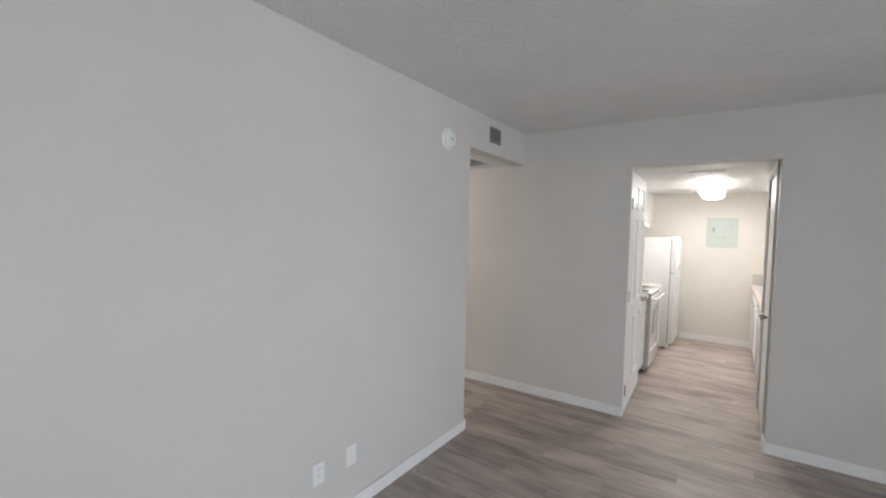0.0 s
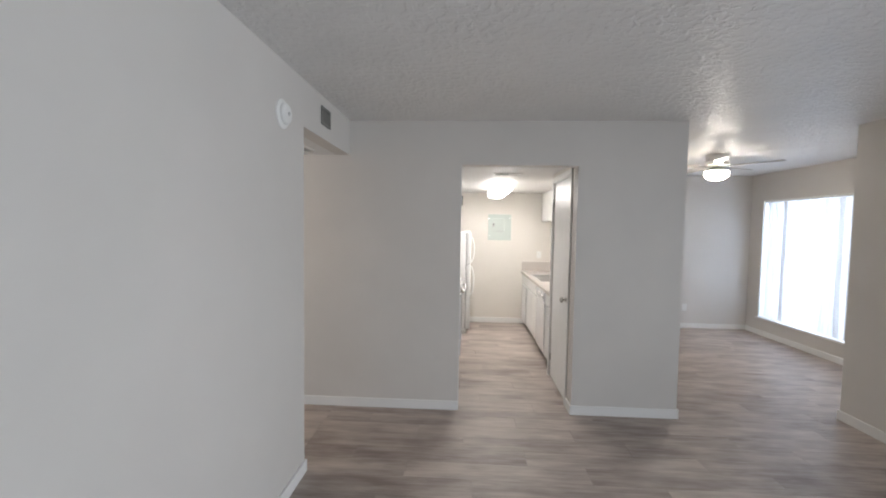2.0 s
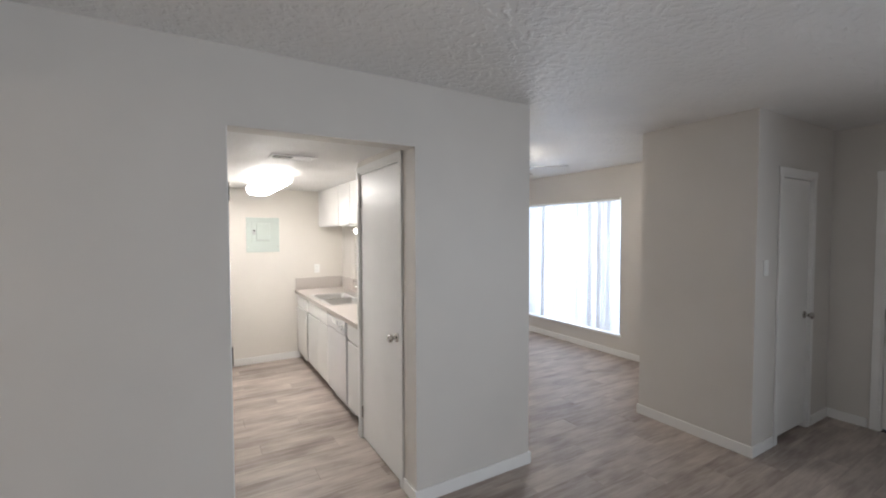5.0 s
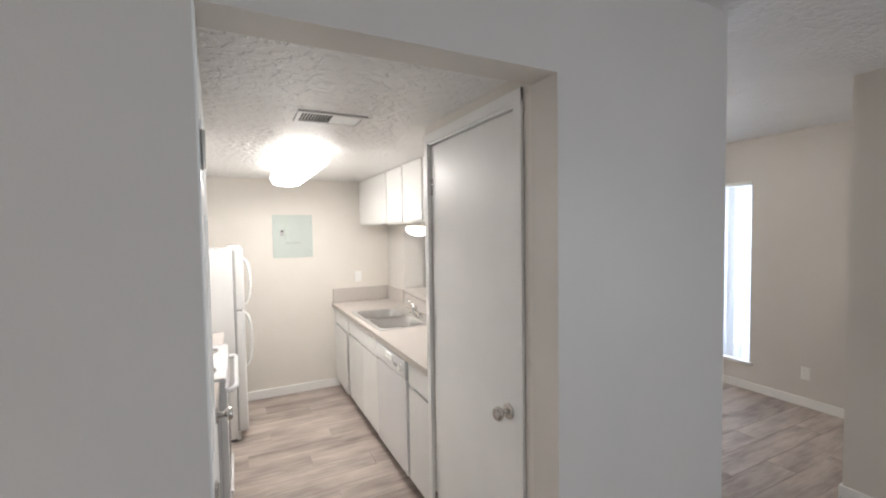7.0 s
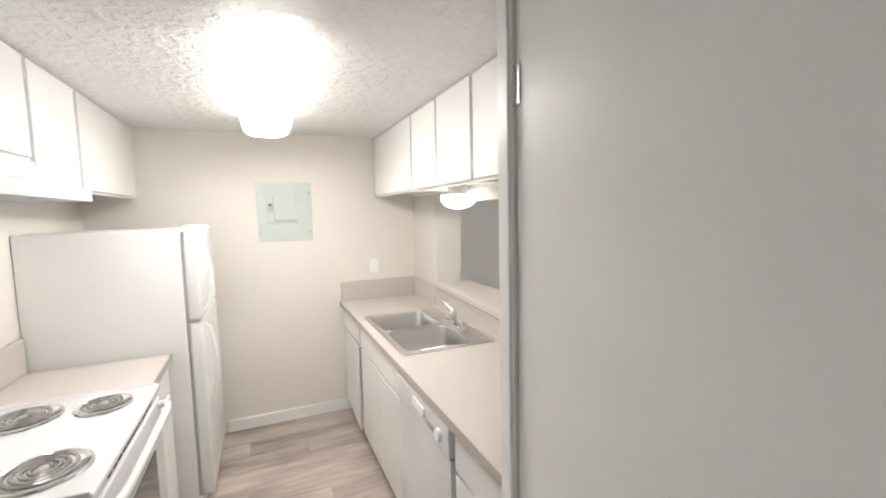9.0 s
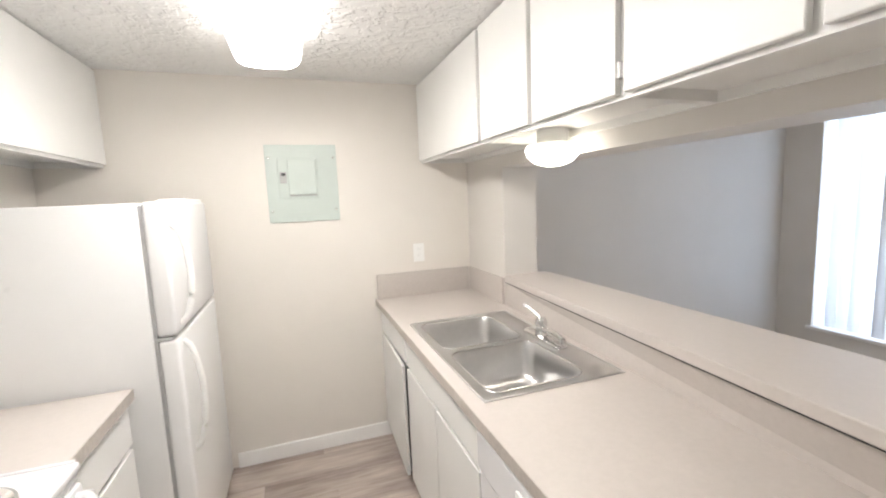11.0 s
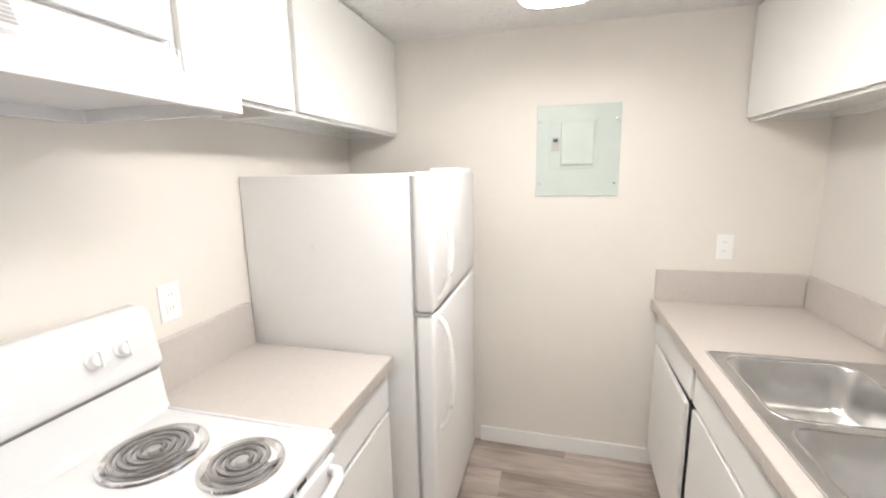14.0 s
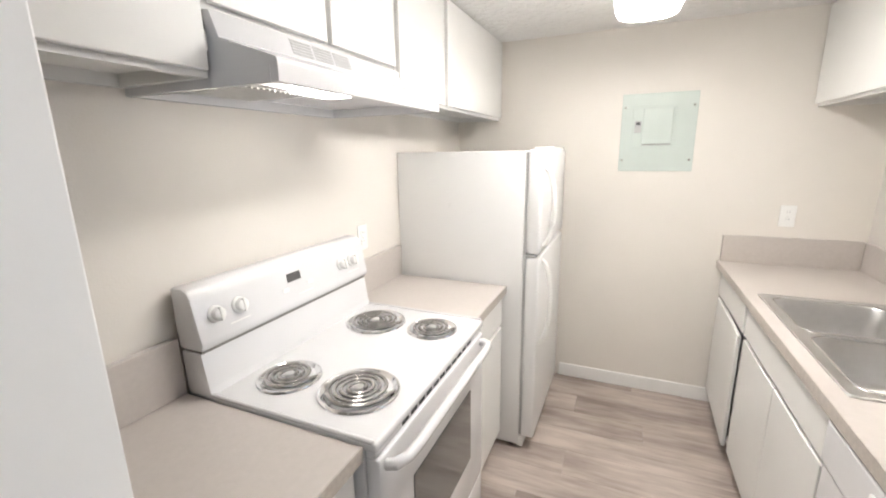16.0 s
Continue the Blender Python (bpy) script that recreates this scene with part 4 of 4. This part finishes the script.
def on_guard(y, z):
    """A place on the leaning control face, local z pointing out of it."""
    x = -1.058 - (z - 1.06) * (0.024 / 0.130)
    return Matrix.Translation((x, y, z)) @ pose(0, 0, 0, 0, 90 - 10.5, 0)


for y in (5.172, 5.248, 5.722, 5.790):
    kb = part("knob", lathe([(0, 0), (0.024, 0), (0.023, 0.006), (0.018, 0.009), (0.0165, 0.024), (0.012, 0.027), (0, 0.027)], 24, on_guard(y, 1.130)), M_PLASTIC, bg, smooth=True)
    b = box(-0.019, 0.019, -0.004, 0.004, 0.008, 0.031, 0.002)
    b.transform(on_guard(y, 1.130))
    part("knob", b, M_PLASTIC, bg)
b = box(-0.014, 0.014, -0.030, 0.030, -0.001, 0.0015)
b.transform(on_guard(5.475, 1.150))
part("clock_display", b, M_OVENGLASS, bg, "dark clock display")
for y in (5.43, 5.545):
    b = box(-0.006, 0.006, -0.012, 0.012, -0.001, 0.0015, 0.0005)
    b.transform(on_guard(y, 1.115))
    part("button", b, M_PLASTIC, bg)
for k in range(3):
    b = box(-0.002, 0.002, -0.035, 0.035, -0.0005, 0.0006)
    b.transform(on_guard(5.245 + 0.27 * k + (0.0 if k < 2 else 0.005), 1.088))
    part("printed_mark", b, M_VENT, bg)


def burner(x, y, r, turns):
    t = part("drip_pan", lathe([(r + 0.012, 0.001), (r + 0.010, 0.006), (r + 0.004, 0.007), (r - 0.004, 0.001), (r - 0.02, -0.007), (0.03, -0.012), (0.0, -0.012)], 44,
                               Matrix.Translation((x, y, 0.919))), M_CHROME, st, "chrome drip pan", True)
    pts = []
    n = turns * 30
    for k in range(n + 1):
        a = 2 * math.pi * k / 30
        rad = 0.018 + (r - 0.018 - 0.009) * k / n
        pts.append((x + rad * math.cos(a), y + rad * math.sin(a), 0.929))
    pts.append((pts[-1][0] + 0.004, pts[-1][1] + 0.03, 0.922))
    part("coil", tube(pts, 0.0056, 8), M_COIL, t, "dark heating coil", True)
    part("coil_hub", lathe([(0, 0), (0.015, 0), (0.014, 0.008), (0, 0.009)], 20, Matrix.Translation((x, y, 0.924))), M_FILTER, t, smooth=True)
    for k in range(3):
        b = box(-0.0015, 0.0015, 0, r - 0.008, -0.008, -0.001)
        b.transform(Matrix.Translation((x, y, 0.926)) @ pose(0, 0, 0, 0, 0, 120 * k + 40))
        part("coil_support", b, M_CHROME, t)


burner(-0.930, 5.272, 0.080, 3)
burner(-0.703, 5.288, 0.100, 4)
burner(-0.915, 5.712, 0.100, 4)
burner(-0.688, 5.728, 0.080, 3)
od = part("oven_door", box(SFX - 0.025, SFX + 0.012, SY0 + 0.006, SY1 - 0.006, 0.255, 0.868, 0.006, 3), M_WHITE, st, "white oven door with a dark window", True)
part("window", box(SFX + 0.0115, SFX + 0.0150, SY0 + 0.165, SY1 - 0.150, 0.42, 0.705, 0.001), M_OVENGLASS, od, "dark oven glass")
hp = [(SFX + 0.012, SY0 + 0.035, 0.842), (SFX + 0.035, SY0 + 0.04, 0.845), (SFX + 0.052, SY0 + 0.07, 0.848)]
hp += [(SFX + 0.056, SY0 + 0.12 + k * 0.052, 0.849) for k in range(11)]
hp += [(SFX + 0.052, SY1 - 0.07, 0.848), (SFX + 0.035, SY1 - 0.04, 0.845), (SFX + 0.012, SY1 - 0.035, 0.842)]
part("handle", tube(hp, 0.0145, 12), M_WHITE, od, smooth=True)
part("front_panel", box(SFX - 0.022, SFX + 0.004, SY0 + 0.004, SY1 - 0.004, 0.872, 0.894, 0.003), M_WHITE, st)
for k in range(11):
    y = SY0 + 0.13 + k * 0.0475
    part("vent_slot", box(SFX + 0.0035, SFX + 0.0052, y, y + 0.034, 0.877, 0.887), M_DARK, st, "dark vent slot")
part("drawer", box(SFX - 0.025, SFX + 0.010, SY0 + 0.006, SY1 - 0.006, 0.055, 0.245, 0.006, 3), M_WHITE, st, "white storage drawer", True)
part("drawer_lip", box(SFX + 0.009, SFX + 0.024, SY0 + 0.15, SY1 - 0.15, 0.212, 0.232, 0.005), M_WHITE, st)
for x in (-1.1, -0.62):
    for y in (SY0 + 0.04, SY1 - 0.04):
        part("foot", lathe([(0, 0), (0.018, 0), (0.016, 0.035), (0, 0.035)], 12, Matrix.Translation((x, y, 0))), M_DARK, st)

# ---- range hood ----
hd = thing("range_hood", (-0.95, 5.48, 1.69), "white under-cabinet range hood with a lit lens", "range hood")
HY0, HY1, HFX = 5.100, 5.860, -0.702
part("canopy", extrude_profile([(KX0 + 0.001, 1.830), (-0.866, 1.830), (-0.846, 1.776), (HFX - 0.004, 1.728), (HFX, 1.720), (HFX, 1.682), (HFX - 0.02, 1.682), (HFX - 0.02, 1.712), (KX0 + 0.02, 1.712),
                               (KX0 + 0.02, 1.682), (KX0 + 0.001, 1.682)], HY0, HY1, 0.0015), M_WHITE, hd)
for y0, y1 in ((HY0, HY0 + 0.012), (HY1 - 0.012, HY1)):
    part("side_lip", box(KX0 + 0.02, HFX - 0.02, y0, y1, 1.682, 1.713), M_WHITE, hd)
flt = part("filter", box(-1.13, -0.875, 5.16, 5.425, 1.703, 1.714, 0.002), M_FILTER, hd, "grey metal grease filter")
for k in range(14):
    part("filter_slat", box(-1.12, -0.905, 5.170 + k * 0.018, 5.176 + k * 0.018, 1.699, 1.7035), M_VENT, flt)
part("lamp_lens", box(-0.865, -0.785, 5.30, 5.455, 1.694, 1.714, 0.004), M_HOODLAMP, hd, "glowing plastic lamp lens")
def on_canopy(x0, z0, x1, z1, u, y):
    """A place part way down a canopy face, local z pointing out of it."""
    return Matrix.Translation((x0 + (x1 - x0) * u, y, z0 + (z1 - z0) * u)) @ pose(0, 0, 0, 0, math.degrees(math.atan2(z0 - z1, x1 - x0)), 0)


for g in range(3):
    for k in range(5):
        b = box(-0.0026, 0.0026, -0.037, 0.037, -0.0006, 0.0010)
        b.transform(on_canopy(-0.866, 1.830, -0.846, 1.776, 0.22 + 0.14 * k, 5.352 + 0.084 * g))
        part("vent_slot", b, M_SLOT, hd, "grey vent slot")
for k in range(2):
    b = box(-0.006, 0.006, -0.011, 0.011, -0.0005, 0.004, 0.001)
    b.transform(on_canopy(-0.846, 1.776, HFX - 0.004, 1.728, 0.7, 5.70 + 0.035 * k))
    part("switch", b, M_PLASTIC, hd)

# ---- refrigerator ----
rf = thing("refrigerator", (-0.8, 6.735, 0), "white top-freezer refrigerator with curved handles", "refrigerator")
RY0, RY1, RXF, RSP, RH = 6.366, 7.100, -0.492, 1.062, 1.547
part("body", box(KX0 + 0.003, RXF - 0.012, RY0, RY1, 0.03, RH, 0.006, 3), M_FRIDGE, rf, "white textured cabinet", True)
part("gasket", box(RXF - 0.012, RXF, RY0 + 0.008, RY1 - 0.008, 0.09, RH - 0.008), M_GREYGAS, rf, "grey door gasket")
fz = part("freezer_door", box(RXF, RXF + 0.066, RY0 - 0.002, RY1 + 0.002, RSP + 0.006, RH + 0.004, 0.014, 4), M_FRIDGE, rf, smooth=True)
fd = part("fridge_door", box(RXF, RXF + 0.066, RY0 - 0.002, RY1 + 0.002, 0.085, RSP - 0.006, 0.014, 4), M_FRIDGE, rf, smooth=True)
part("kick_grille", box(RXF - 0.02, RXF + 0.01, RY0 + 0.01, RY1 - 0.01, 0.015, 0.08, 0.003), M_PLASTIC, rf)
part("centre_hinge", box(RXF - 0.004, RXF + 0.050, RY0 - 0.001, RY0 + 0.06, RSP - 0.006, RSP + 0.006), M_GREYGAS, rf, "grey hinge plate")
part("hinge_cover", box(RXF - 0.05, RXF + 0.055, RY1 - 0.36, RY1 - 0.005, RH - 0.004, RH + 0.018, 0.008, 3), M_PLASTIC, rf, smooth=True)
for dr_, z0, z1 in ((fz, 1.10, 1.47), (fd, 0.60, 1.035)):
    pts = []
    for k in range(21):
        u = k / 20
        off = 0.050 * min(1, math.sin(math.pi * u) ** 0.45) if 0 < u < 1 else 0
        pts.append((RXF + 0.064 + off, RY0 + 0.062, z0 + (z1 - z0) * u))
    b = tube(pts, 0.0115, 12)
    part("handle", b, M_PLASTIC, dr_, "white curved handle", True)
for x in (-1.08, -0.55):
    for y in (RY0 + 0.05, RY1 - 0.05):
        part("foot", lathe([(0, 0), (0.02, 0), (0.018, 0.032), (0, 0.032)], 12, Matrix.Translation((x, y, 0))), M_DARK, rf)

# ---- floor planks ----
PW, PL = 0.182, 1.22
plank_meshes = {}


def plank_mesh(length, width):
    key = (round(length, 3), round(width, 3))
    if key not in plank_meshes:
        bm = bmesh.new()
        e = 0.0012
        lo = [bm.verts.new(p) for p in ((0.0004, 0.0004, -0.006), (length - 0.0004, 0.0004, -0.006), (length - 0.0004, width - 0.0004, -0.006), (0.0004, width - 0.0004, -0.006))]
        mi = [bm.verts.new((v.co.x, v.co.y, -0.0008)) for v in lo]
        hi = [bm.verts.new(p) for p in ((e, e, 0), (length - e, e, 0), (length - e, width - e, 0), (e, width - e, 0))]
        bm.faces.new(hi)
        for a, c in ((lo, mi), (mi, hi)):
            for k in range(4):
                bm.faces.new((a[k], a[(k + 1) % 4], c[(k + 1) % 4], c[k]))
        me = bpy.data.meshes.new("plank")
        bm.to_mesh(me)
        bm.free()
        me.materials.append(M_PLANK)
        plank_meshes[key] = me
    return plank_meshes[key]


rng = random.Random(11)


def lay(x0, x1, y0, y1):
    y = y0
    row = 0
    while y < y1 - 0.001:
        w = min(PW, y1 - y)
        x = x0 - PL * ((row * 0.37 + rng.uniform(-0.08, 0.08)) % 1.0)
        while x < x1 - 0.01:
            a, c = max(x, x0), min(x + PL, x1)
            if c - a > 0.02:
                ob = new("plank", plank_mesh(c - a, w))
                ob.parent = floor
                ob.location = (a, y, 0)
            x += PL
        y += PW
        row += 1


lay(XL - 0.12, XE, -0.4, YK + 0.01)
lay(KX0, XE, YK + 0.01, YB)
lay(XL, XE, YS, -0.4)
lay(-4.2, XL - 0.12, 2.687, YK + 0.01)
